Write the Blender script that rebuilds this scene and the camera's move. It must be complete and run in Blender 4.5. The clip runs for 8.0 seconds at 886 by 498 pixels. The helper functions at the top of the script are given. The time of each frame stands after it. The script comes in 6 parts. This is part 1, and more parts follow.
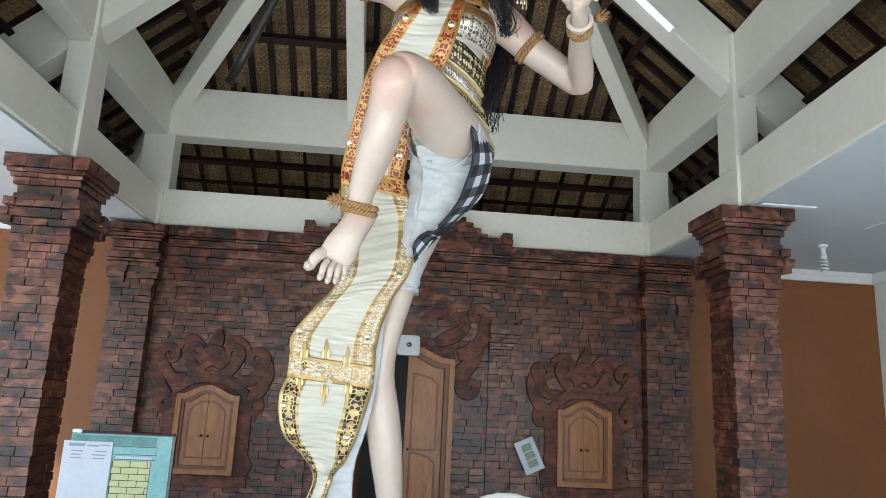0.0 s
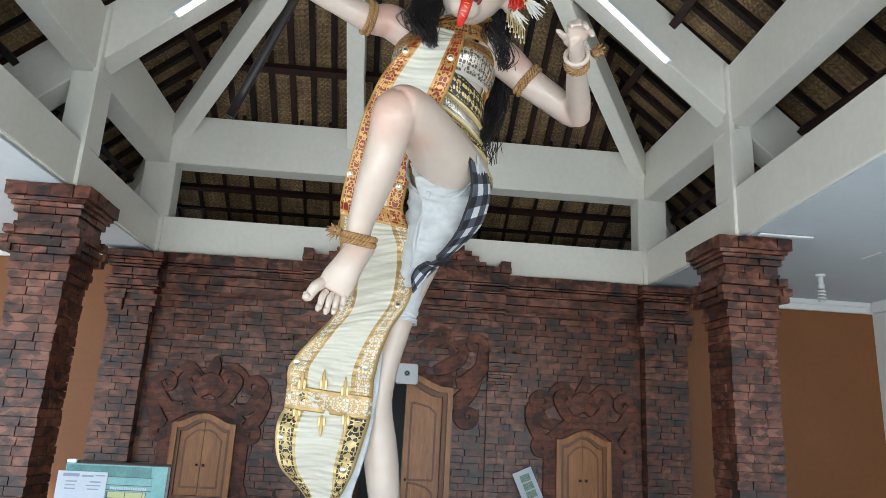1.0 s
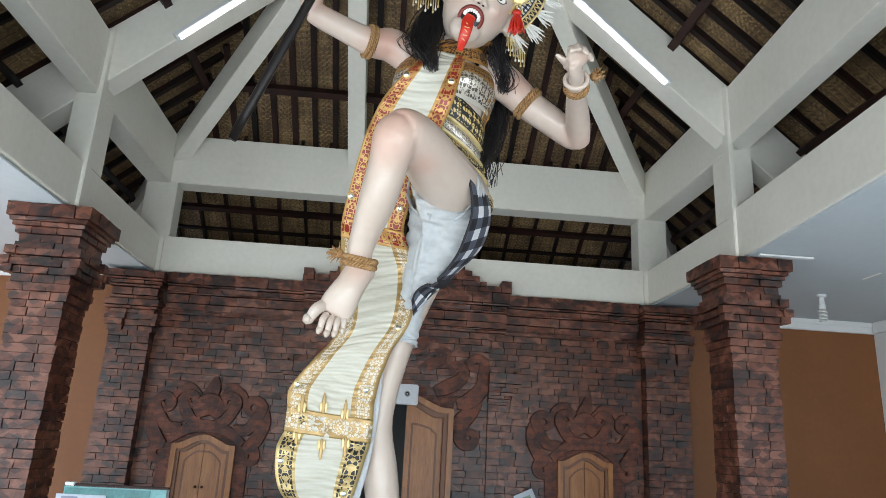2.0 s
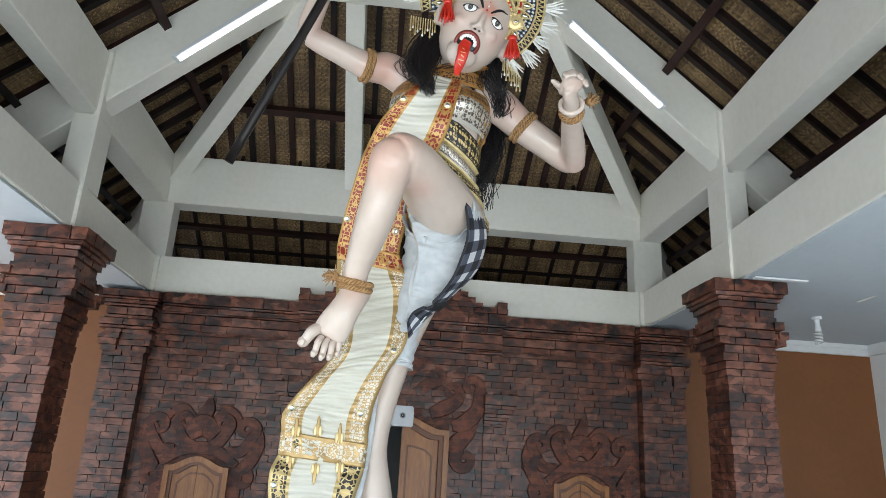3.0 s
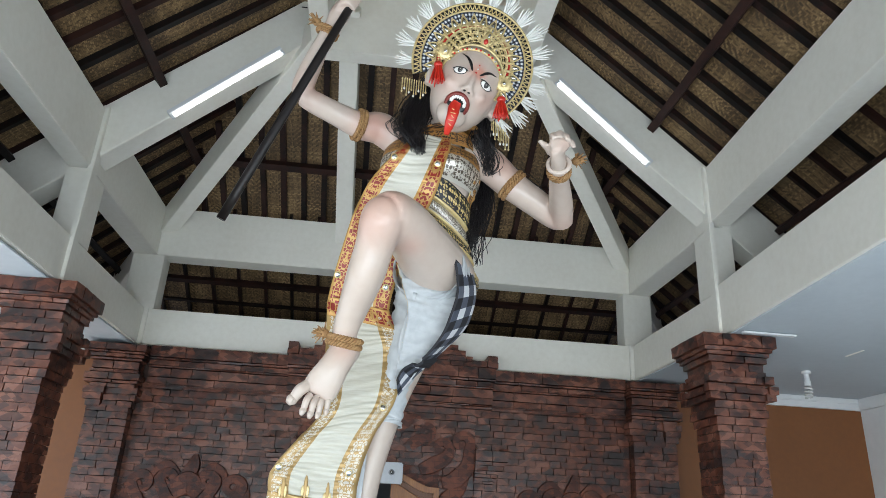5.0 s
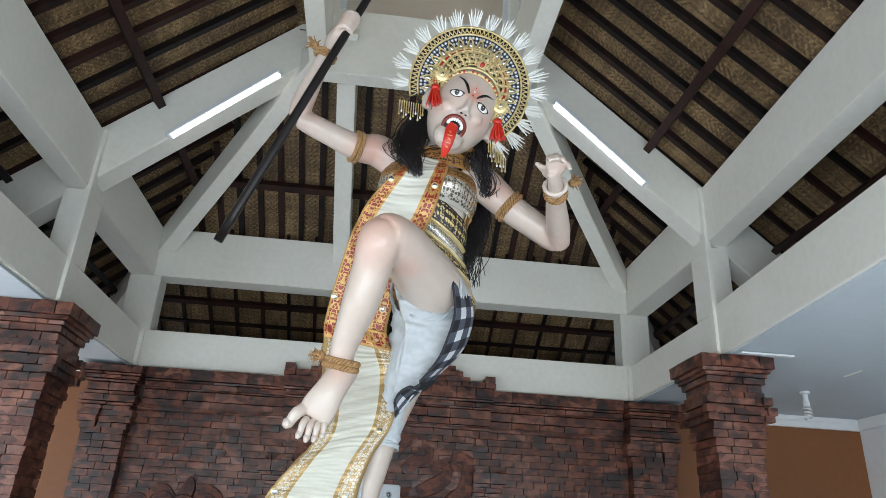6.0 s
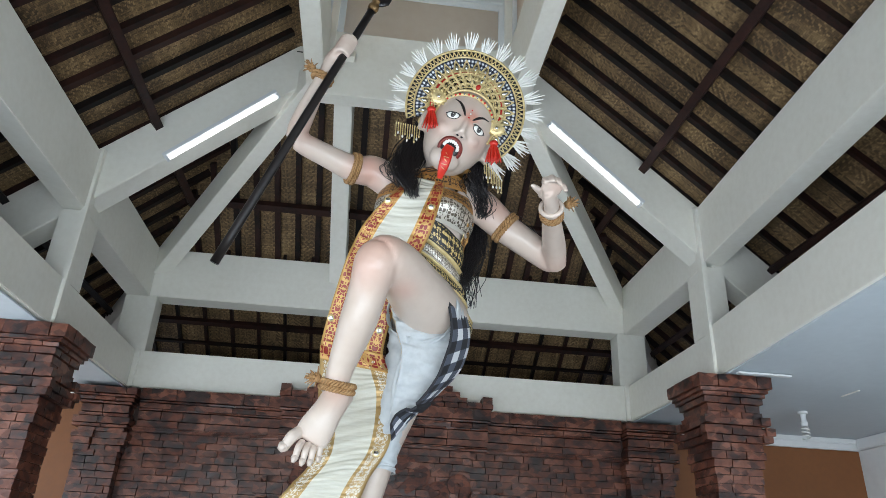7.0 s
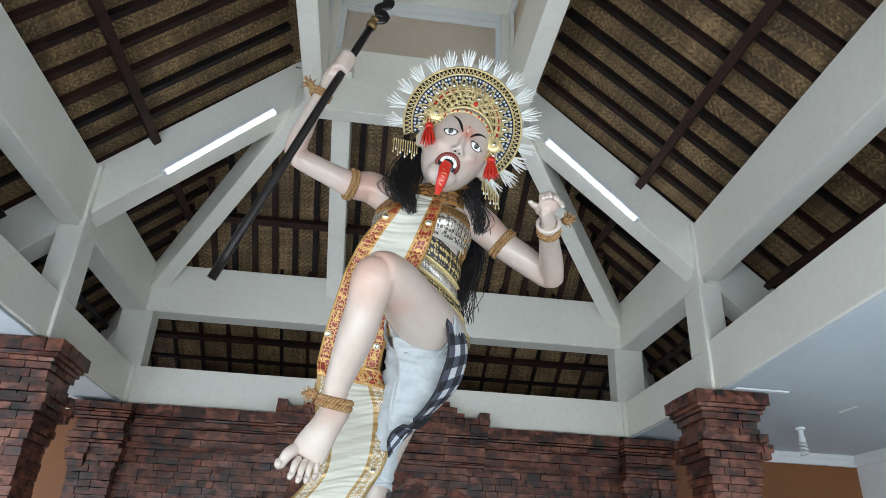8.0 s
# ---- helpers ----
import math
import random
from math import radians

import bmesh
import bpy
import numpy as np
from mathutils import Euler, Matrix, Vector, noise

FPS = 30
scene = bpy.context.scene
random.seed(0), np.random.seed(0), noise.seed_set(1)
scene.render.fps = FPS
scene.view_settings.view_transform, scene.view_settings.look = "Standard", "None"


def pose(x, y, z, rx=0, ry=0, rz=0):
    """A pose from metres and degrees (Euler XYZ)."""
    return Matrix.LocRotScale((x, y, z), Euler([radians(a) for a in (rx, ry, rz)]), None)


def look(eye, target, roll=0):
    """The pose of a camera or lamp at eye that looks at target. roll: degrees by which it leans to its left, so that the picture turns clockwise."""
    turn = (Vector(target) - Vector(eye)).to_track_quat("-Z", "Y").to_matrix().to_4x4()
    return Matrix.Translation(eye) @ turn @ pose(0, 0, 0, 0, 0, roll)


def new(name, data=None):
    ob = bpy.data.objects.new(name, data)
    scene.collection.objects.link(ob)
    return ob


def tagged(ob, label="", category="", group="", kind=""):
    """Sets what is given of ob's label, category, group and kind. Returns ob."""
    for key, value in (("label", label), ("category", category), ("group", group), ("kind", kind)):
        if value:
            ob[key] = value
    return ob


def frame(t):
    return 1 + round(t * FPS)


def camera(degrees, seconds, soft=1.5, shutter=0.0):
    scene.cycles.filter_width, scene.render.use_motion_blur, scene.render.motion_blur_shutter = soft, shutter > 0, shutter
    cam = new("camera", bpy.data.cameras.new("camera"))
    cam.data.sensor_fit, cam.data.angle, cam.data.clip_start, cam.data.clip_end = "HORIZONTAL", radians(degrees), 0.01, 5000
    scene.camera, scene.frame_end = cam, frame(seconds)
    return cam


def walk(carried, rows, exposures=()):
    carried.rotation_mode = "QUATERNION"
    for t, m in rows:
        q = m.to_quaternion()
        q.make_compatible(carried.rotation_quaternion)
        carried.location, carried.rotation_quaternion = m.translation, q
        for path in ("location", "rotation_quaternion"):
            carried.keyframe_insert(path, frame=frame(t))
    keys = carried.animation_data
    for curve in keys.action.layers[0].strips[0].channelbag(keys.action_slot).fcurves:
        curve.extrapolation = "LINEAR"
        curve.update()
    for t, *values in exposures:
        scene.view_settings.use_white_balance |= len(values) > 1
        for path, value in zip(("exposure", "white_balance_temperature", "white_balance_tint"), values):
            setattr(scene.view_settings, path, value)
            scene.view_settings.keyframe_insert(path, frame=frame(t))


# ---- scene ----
cam = camera(65.5, 8.0, soft=0.7)
PATH = [
    (0, (-0.206, -7.487, 1.503), (-0.052, -5.539, 1.93), 2.8),
    (0.5, (-0.207, -7.503, 1.509), (-0.051, -5.565, 1.977), 2.8),
    (1, (-0.208, -7.506, 1.524), (-0.055, -5.575, 2.024), 3.0),
    (1.5, (-0.211, -7.511, 1.533), (-0.064, -5.586, 2.058), 3.0),
    (3, (-0.209, -7.527, 1.562), (-0.055, -5.627, 2.165), 3.2),
    (3.5, (-0.206, -7.538, 1.563), (-0.049, -5.648, 2.196), 3.1),
    (4, (-0.209, -7.547, 1.575), (-0.05, -5.671, 2.25), 3.0),
    (4.5, (-0.212, -7.556, 1.58), (-0.046, -5.694, 2.29), 3.1),
    (6, (-0.211, -7.57, 1.596), (-0.039, -5.742, 2.389), 3.0),
    (6.5, (-0.211, -7.571, 1.605), (-0.037, -5.752, 2.417), 2.9),
    (7, (-0.212, -7.579, 1.607), (-0.035, -5.774, 2.45), 2.8),
    (7.5, (-0.213, -7.584, 1.61), (-0.035, -5.788, 2.473), 2.9),
    (8, (-0.216, -7.587, 1.612), (-0.034, -5.8, 2.493), 2.8),
]
walk(cam, [(t, look(eye, target, roll)) for t, eye, target, roll in PATH], [(0.0, 0.73, 6450, 10), (3.0, 0.70, 6350, 10), (8.0, 0.70, 6120, 10)])

# ---- light ----
world = bpy.data.worlds.new("world")
scene.world = world
world.use_nodes = True
wn = world.node_tree.nodes
sky = wn.new("ShaderNodeTexSky")
sky.sky_type = 'NISHITA'
sky.sun_disc = False
sky.sun_elevation, sky.sun_rotation = radians(46), radians(205)
world.node_tree.links.new(sky.outputs[0], wn["Background"].inputs[0])
wn["Background"].inputs[1].default_value = 0.12
sun = new("sun", bpy.data.lights.new("sun", 'SUN'))
sun.data.energy, sun.data.angle, sun.data.color = 4.0, radians(2), (1.0, 0.97, 0.93)
sun.matrix_world = look((-9, -14, 17), (0, 0, 0))


def opening_light(name, at, aim, sx, sy, power, colour):
    """An added area lamp in place of sky light or paving bounce that enters through one of the open sides."""
    lamp = new(name, bpy.data.lights.new(name, 'AREA'))
    lamp.data.shape, lamp.data.size, lamp.data.size_y = 'RECTANGLE', sx, sy
    lamp.data.energy, lamp.data.color = power, colour
    lamp.matrix_world = look(at, aim)
    return lamp


opening_light("open_front_light", (-0.9, -9.1, 1.75), (-0.9, 0, 2.4), 7.7, 2.6, 46, (0.82, 0.93, 1.0))
# added low lamp, aimed up to brighten beams as light off the paving would
opening_light("paving_bounce_light", (-0.5, -9.0, 0.5), (-0.5, -6.6, 4.0), 8.5, 1.0, 168, (0.80, 0.92, 1.0))
opening_light("open_left_light", (-5.2, -5.2, 1.2), (0.5, -4.0, 4.0), 6.0, 1.6, 46, (0.74, 0.89, 1.0))
# added to brighten the left beam; the opening on this side is assumed
opening_light("open_right_light", (5.3, -7.7, 1.2), (-0.5, -4.2, 4.2), 3.0, 1.6, 12, (0.74, 0.89, 1.0))


# ---- materials ----
def material(name, colours, scale=8.0, rough=(0.5, 0.8), bump=0.2, metal=0.0, stretch=(1, 1, 1), fine=6.0, random_amount=0.0, spec=0.5, patches=0.0):
    """Colour that wanders over two scales between the given stops, with relief and uneven gloss."""
    m = bpy.data.materials.new(name)
    m.use_nodes = True
    nt = m.node_tree
    n, l = nt.nodes, nt.links
    b = n["Principled BSDF"]
    b.inputs["Metallic"].default_value = metal
    b.inputs["Specular IOR Level"].default_value = spec
    tc = n.new("ShaderNodeNewGeometry")
    mp = n.new("ShaderNodeMapping")
    mp.inputs["Scale"].default_value = stretch
    l.new(tc.outputs["Position"], mp.inputs[0])
    big = n.new("ShaderNodeTexNoise")
    big.inputs["Scale"].default_value, big.inputs["Detail"].default_value = scale, 5
    small = n.new("ShaderNodeTexNoise")
    small.inputs["Scale"].default_value, small.inputs["Detail"].default_value = scale * fine, 6
    l.new(mp.outputs[0], big.inputs[0])
    l.new(mp.outputs[0], small.inputs[0])
    mix = n.new("ShaderNodeMath")
    mix.operation = 'MULTIPLY_ADD'
    mix.inputs[1].default_value = 0.45
    l.new(small.outputs[0], mix.inputs[0])
    half = n.new("ShaderNodeMath")
    half.operation = 'MULTIPLY'
    half.inputs[1].default_value = 0.55
    l.new(big.outputs[0], half.inputs[0])
    l.new(half.outputs[0], mix.inputs[2])
    fac = mix.outputs[0]
    if random_amount:
        info = n.new("ShaderNodeObjectInfo")
        geo = n.new("ShaderNodeNewGeometry")
        two = n.new("ShaderNodeMath")
        two.operation = 'ADD'
        l.new(info.outputs["Random"], two.inputs[0])
        l.new(geo.outputs["Random Per Island"], two.inputs[1])
        fr = n.new("ShaderNodeMath")
        fr.operation = 'FRACT'
        l.new(two.outputs[0], fr.inputs[0])
        sh = n.new("ShaderNodeMath")
        sh.operation = 'MULTIPLY_ADD'
        sh.inputs[1].default_value = random_amount
        l.new(fr.outputs[0], sh.inputs[0])
        sub = n.new("ShaderNodeMath")
        sub.operation = 'SUBTRACT'
        sub.inputs[1].default_value = random_amount / 2
        l.new(fac, sub.inputs[0])
        l.new(sub.outputs[0], sh.inputs[2])
        fac = sh.outputs[0]
    if patches:
        pm = n.new("ShaderNodeMapping")
        pm.inputs["Scale"].default_value, pm.inputs["Rotation"].default_value = (7.0, 7.0, 13.0), (0.0, 0.5, 0.3)
        l.new(tc.outputs["Position"], pm.inputs[0])
        vo = n.new("ShaderNodeTexVoronoi")
        vo.inputs["Scale"].default_value = 1.0
        l.new(pm.outputs[0], vo.inputs[0])
        sc = n.new("ShaderNodeSeparateColor")
        l.new(vo.outputs["Color"], sc.inputs[0])
        pa = n.new("ShaderNodeMath")
        pa.operation = 'MULTIPLY_ADD'
        pa.inputs[1].default_value = patches
        l.new(sc.outputs[0], pa.inputs[0])
        ps = n.new("ShaderNodeMath")
        ps.operation = 'SUBTRACT'
        ps.inputs[1].default_value = patches / 2
        l.new(fac, ps.inputs[0])
        l.new(ps.outputs[0], pa.inputs[2])
        fac = pa.outputs[0]
    ramp = n.new("ShaderNodeValToRGB")
    el = ramp.color_ramp.elements
    lo, hi = 0.32, 0.68
    for i, c in enumerate(colours):
        at = lo + (hi - lo) * i / max(1, len(colours) - 1)
        e = el[i] if i < 2 else el.new(at)
        e.position, e.color = at, (*c, 1)
    l.new(fac, ramp.inputs[0])
    l.new(ramp.outputs[0], b.inputs["Base Color"])
    rr = n.new("ShaderNodeMapRange")
    rr.inputs["To Min"].default_value, rr.inputs["To Max"].default_value = rough
    l.new(small.outputs[0], rr.inputs[0])
    l.new(rr.outputs[0], b.inputs["Roughness"])
    if bump:
        bp = n.new("ShaderNodeBump")
        bp.inputs["Strength"].default_value, bp.inputs["Distance"].default_value = bump, 0.01
        l.new(fac if not random_amount else mix.outputs[0], bp.inputs["Height"])
        l.new(bp.outputs[0], b.inputs["Normal"])
    return m


def plain(name, colour, rough=0.5, metal=0.0, emit=0.0):
    m = bpy.data.materials.new(name)
    m.use_nodes = True
    b = m.node_tree.nodes["Principled BSDF"]
    b.inputs["Base Color"].default_value = (*colour, 1)
    b.inputs["Roughness"].default_value, b.inputs["Metallic"].default_value = rough, metal
    if emit:
        b.inputs["Emission Color"].default_value = (*colour, 1)
        b.inputs["Emission Strength"].default_value = emit
    return m


M_CREAM = material("cream_paint", [(0.75, 0.725, 0.64), (0.80, 0.78, 0.70), (0.84, 0.825, 0.75)], 1.3, (0.45, 0.65), 0.06, fine=14)
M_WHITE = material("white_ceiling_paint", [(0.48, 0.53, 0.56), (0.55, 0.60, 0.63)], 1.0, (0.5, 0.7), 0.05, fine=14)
M_TRIM = material("white_trim_paint", [(0.70, 0.71, 0.71), (0.77, 0.78, 0.78)], 1.0, (0.5, 0.7), 0.05, fine=14)
M_ORANGE = material("ochre_wall_paint", [(0.185, 0.066, 0.019), (0.225, 0.084, 0.025)], 1.2, (0.5, 0.7), 0.08, fine=16)
M_GREY = material("grey_plaster", [(0.30, 0.31, 0.31), (0.36, 0.37, 0.37)], 1.5, (0.6, 0.8), 0.08)
M_FLOOR = material("pale_floor_tile", [(0.56, 0.55, 0.52), (0.66, 0.65, 0.62)], 2.0, (0.2, 0.4), 0.03)
M_GROUND = material("pale_paving", [(0.30, 0.29, 0.27), (0.40, 0.39, 0.36)], 0.4, (0.8, 0.95), 0.3)
M_SLAT = material("dark_stained_wood", [(0.003, 0.002, 0.002), (0.008, 0.004, 0.003), (0.022, 0.008, 0.006), (0.034, 0.012, 0.008)], 5, (0.45, 0.7), 0.25, random_amount=0.24, spec=0.3)
M_BRICK = material("red_brick", [(0.034, 0.019, 0.017), (0.076, 0.024, 0.015), (0.116, 0.035, 0.019), (0.152, 0.051, 0.028), (0.205, 0.080, 0.050)], 4.5, (0.27, 0.52), 0.35, random_amount=0.15, fine=5, patches=0.34)


def fired_corners(m, cell, share, dark):
    """Slanting dark burns on the bricks: diamonds of about cell metres, a share of them dark."""
    n, l = m.node_tree.nodes, m.node_tree.links
    bs = n["Principled BSDF"]
    src = bs.inputs["Base Color"].links[0].from_socket
    geo = n.new("ShaderNodeNewGeometry")
    sep = n.new("ShaderNodeSeparateXYZ")
    l.new(geo.outputs["Position"], sep.inputs[0])

    def calc(op, a, c):
        q = n.new("ShaderNodeMath")
        q.operation = op
        for k, v in enumerate((a, c)):
            if isinstance(v, (int, float)):
                q.inputs[k].default_value = v
            else:
                l.new(v, q.inputs[k])
        return q.outputs[0]
    along = calc('MULTIPLY', calc('ADD', sep.outputs[0], sep.outputs[1]), 0.62)
    p = calc('FLOOR', calc('DIVIDE', calc('ADD', along, sep.outputs[2]), cell), 0.0)
    q = calc('FLOOR', calc('DIVIDE', calc('SUBTRACT', along, sep.outputs[2]), cell), 0.0)
    xy = n.new("ShaderNodeCombineXYZ")
    l.new(p, xy.inputs[0])
    l.new(q, xy.inputs[1])
    wn = n.new("ShaderNodeTexWhiteNoise")
    wn.noise_dimensions = '2D'
    l.new(xy.outputs[0], wn.inputs["Vector"])
    fac = calc('MULTIPLY', calc('LESS_THAN', wn.outputs["Value"], share), 0.85)
    mx = n.new("ShaderNodeMix")
    mx.data_type, mx.blend_type = 'RGBA', 'MULTIPLY'
    l.new(fac, mx.inputs[0])
    l.new(src, mx.inputs[6])
    mx.inputs[7].default_value = (dark, dark, dark * 1.1, 1)
    l.new(mx.outputs[2], bs.inputs["Base Color"])


fired_corners(M_BRICK, 0.052, 0.36, 0.36)
M_CARVED = material("carved_brick", [(0.040, 0.015, 0.011), (0.105, 0.031, 0.017), (0.155, 0.047, 0.025), (0.19, 0.066, 0.038)], 6, (0.5, 0.8), 0.6, fine=4, patches=0.2)


def coursed(m, length, height, dark):
    """Fine joints of the brick courses that the carving is cut from."""
    n, l = m.node_tree.nodes, m.node_tree.links
    bs = n["Principled BSDF"]
    src = bs.inputs["Base Color"].links[0].from_socket
    geo = n.new("ShaderNodeNewGeometry")
    sep, xy = n.new("ShaderNodeSeparateXYZ"), n.new("ShaderNodeCombineXYZ")
    l.new(geo.outputs["Position"], sep.inputs[0])
    l.new(sep.outputs[0], xy.inputs[0])
    l.new(sep.outputs[2], xy.inputs[1])
    br = n.new("ShaderNodeTexBrick")
    br.inputs["Scale"].default_value = 1.0
    br.inputs["Brick Width"].default_value, br.inputs["Row Height"].default_value = length, height
    br.inputs["Mortar Size"].default_value, br.inputs["Mortar Smooth"].default_value = 0.0022, 0.3
    br.inputs["Color1"].default_value, br.inputs["Color2"].default_value = (0.62, 0.60, 0.60, 1), (1.15, 1.08, 1.02, 1)
    br.inputs["Mortar"].default_value = (dark, dark, dark, 1)
    l.new(xy.outputs[0], br.inputs[0])
    mx = n.new("ShaderNodeMix")
    mx.data_type, mx.blend_type = 'RGBA', 'MULTIPLY'
    mx.inputs[0].default_value = 1.0
    l.new(src, mx.inputs[6])
    l.new(br.outputs["Color"], mx.inputs[7])
    l.new(mx.outputs[2], bs.inputs["Base Color"])


coursed(M_CARVED, 0.17, 0.0685, 0.28)
fired_corners(M_CARVED, 0.052, 0.30, 0.42)
M_JOINT = material("dark_mortar", [(0.030, 0.019, 0.016), (0.065, 0.040, 0.033)], 8, (0.8, 0.95), 0.3)
M_WOOD = material("varnished_teak", [(0.17, 0.058, 0.014), (0.28, 0.105, 0.026), (0.37, 0.15, 0.042)], 3.0, (0.28, 0.45), 0.12, stretch=(6, 6, 0.7), fine=5)
M_TUBE = plain("fluorescent_tube", (1.0, 1.0, 1.0), 0.4, emit=2.2)
M_METALW = plain("white_enamel", (0.72, 0.74, 0.74), 0.35)
M_BLACK = plain("black_lacquer", (0.012, 0.010, 0.010), 0.28)


def mat_weave(name, cell=0.0145):
    """Woven bamboo matting: flat strips two over, two under, in a zigzag twill; each strip has its own tone."""
    m = bpy.data.materials.new(name)
    m.use_nodes = True
    n, l = m.node_tree.nodes, m.node_tree.links
    b = n["Principled BSDF"]
    b.inputs["Roughness"].default_value = 0.6
    tc = n.new("ShaderNodeTexCoord")
    bend = n.new("ShaderNodeTexNoise")
    bend.inputs["Scale"].default_value, bend.inputs["Detail"].default_value = 3.0, 2
    l.new(tc.outputs["UV"], bend.inputs[0])
    sep = n.new("ShaderNodeSeparateXYZ")
    l.new(tc.outputs["UV"], sep.inputs[0])

    def calc(op, *args):
        q = n.new("ShaderNodeMath")
        q.operation = op
        for k, v in enumerate(args):
            if isinstance(v, (int, float)):
                q.inputs[k].default_value = v
            else:
                l.new(v, q.inputs[k])
        return q.outputs[0]
    wob = calc('MULTIPLY', calc('SUBTRACT', bend.outputs[0], 0.5), 0.09)
    u = calc('DIVIDE', calc('ADD', sep.outputs[0], wob), cell)
    v = calc('DIVIDE', calc('ADD', sep.outputs[1], wob), cell)
    iu, iv = calc('FLOOR', u), calc('FLOOR', v)
    over = calc('LESS_THAN', calc('FLOORED_MODULO', calc('ADD', calc('PINGPONG', iu, 7.0), iv), 4.0), 1.5)

    def strand(cross, along, index):
        """Tone of one set of strips: random for the strip and its stretch, with shade painted in at its edges."""
        xy = n.new("ShaderNodeCombineXYZ")
        l.new(index, xy.inputs[0])
        l.new(calc('FLOOR', calc('MULTIPLY', along, 0.045)), xy.inputs[1])
        wn_ = n.new("ShaderNodeTexWhiteNoise")
        wn_.noise_dimensions = '2D'
        l.new(xy.outputs[0], wn_.inputs["Vector"])
        edge = calc('ABSOLUTE', calc('SUBTRACT', calc('FRACT', cross), 0.5))
        gap = calc('GREATER_THAN', edge, 0.40)
        return calc('SUBTRACT', calc('MULTIPLY', wn_.outputs["Value"], 0.42), calc('MULTIPLY', gap, 0.26))
    mx = n.new("ShaderNodeMix")
    mx.data_type = 'FLOAT'
    l.new(over, mx.inputs[0])
    l.new(strand(u, v, iu), mx.inputs[2])
    l.new(calc('ADD', strand(v, u, calc('ADD', iv, 311.0)), 0.12), mx.inputs[3])
    ns = n.new("ShaderNodeTexNoise")
    ns.inputs["Scale"].default_value, ns.inputs["Detail"].default_value = 2.2, 6
    l.new(tc.outputs["UV"], ns.inputs[0])
    tone = calc('ADD', calc('MULTIPLY', mx.outputs[0], 0.62), calc('MULTIPLY', ns.outputs[0], 0.62))
    r = n.new("ShaderNodeValToRGB")
    e = r.color_ramp.elements
    e[0].position, e[0].color = 0.20, (0.034, 0.021, 0.011, 1)
    e[1].position, e[1].color = 0.76, (0.43, 0.295, 0.145, 1)
    for at, col in ((0.38, (0.108, 0.066, 0.029, 1)), (0.55, (0.222, 0.140, 0.062, 1))):
        x = e.new(at)
        x.color = col
    l.new(tone, r.inputs[0])
    l.new(r.outputs[0], b.inputs["Base Color"])
    bp = n.new("ShaderNodeBump")
    bp.inputs["Strength"].default_value, bp.inputs["Distance"].default_value = 0.5, 0.004
    l.new(mx.outputs[0], bp.inputs["Height"])
    l.new(bp.outputs[0], b.inputs["Normal"])
    return m


M_MAT = mat_weave("woven_bamboo")


# ---- building helpers ----
def link_mesh(name, bm, mats, parent=None, label="", smooth=False):
    me = bpy.data.meshes.new(name)
    bm.normal_update()
    bm.to_mesh(me)
    bm.free()
    for m in (mats if isinstance(mats, (list, tuple)) else [mats]):
        me.materials.append(m)
    if smooth:
        for p in me.polygons:
            p.use_smooth = True
    ob = new(name, me)
    if parent:
        ob.parent = parent
    if label:
        ob["label"] = label
    return ob


def part(name, bm, mat, parent, label="", smooth=False):
    return link_mesh(name, bm, mat, parent, label, smooth)


def add_box(bm, x0, x1, y0, y1, z0, z1, mi=0, bevel=0.0):
    vs = [bm.verts.new(p) for p in ((x0, y0, z0), (x1, y0, z0), (x1, y1, z0), (x0, y1, z0), (x0, y0, z1), (x1, y0, z1), (x1, y1, z1), (x0, y1, z1))]
    fs = [bm.faces.new([vs[i] for i in q]) for q in ((3, 2, 1, 0), (4, 5, 6, 7), (0, 1, 5, 4), (1, 2, 6, 5), (2, 3, 7, 6), (3, 0, 4, 7))]
    for f in fs:
        f.material_index = mi
    if bevel:
        bmesh.ops.bevel(bm, geom=list({e for f in fs for e in f.edges}), offset=bevel, segments=2, affect='EDGES')
    return fs


def box(x0, x1, y0, y1, z0, z1, bevel=0.0):
    bm = bmesh.new()
    add_box(bm, x0, x1, y0, y1, z0, z1, 0, bevel)
    return bm


def add_bar(bm, a, b, w, h, up=(0, 0, 1), mi=0, bevel=0.0):
    """A bar from a to b whose top edge runs along the line, w wide and h deep below it."""
    a, b = Vector(a), Vector(b)
    d = (b - a).normalized()
    s = d.cross(Vector(up)).normalized()
    u = s.cross(d).normalized()
    rings = []
    for p in (a, b):
        rings.append([bm.verts.new(p + s * sx * w / 2 - u * k) for sx, k in ((-1, 0), (1, 0), (1, h), (-1, h))])
    fs = [bm.faces.new((rings[0][i], rings[0][(i + 1) % 4], rings[1][(i + 1) % 4], rings[1][i])) for i in range(4)]
    fs += [bm.faces.new(rings[0][::-1]), bm.faces.new(rings[1])]
    bmesh.ops.recalc_face_normals(bm, faces=fs)
    for f in fs:
        f.material_index = mi
    if bevel:
        bmesh.ops.bevel(bm, geom=list({e for f in fs for e in f.edges}), offset=bevel, segments=2, affect='EDGES')


def bar(a, b, w, h, up=(0, 0, 1), bevel=0.0):
    bm = bmesh.new()
    add_bar(bm, a, b, w, h, up, 0, bevel)
    return bm


def thing(name, label, category, at=(0, 0, 0), group="", kind=""):
    ob = new(name)
    ob.location = at
    ob.empty_display_size = 0.1
    return tagged(ob, label, category, group, kind)


def rel(ob, bm):
    """Moves world coordinates into the frame of an Empty that stands at ob.location."""
    bmesh.ops.translate(bm, verts=bm.verts, vec=-Vector(ob.location))
    return bm


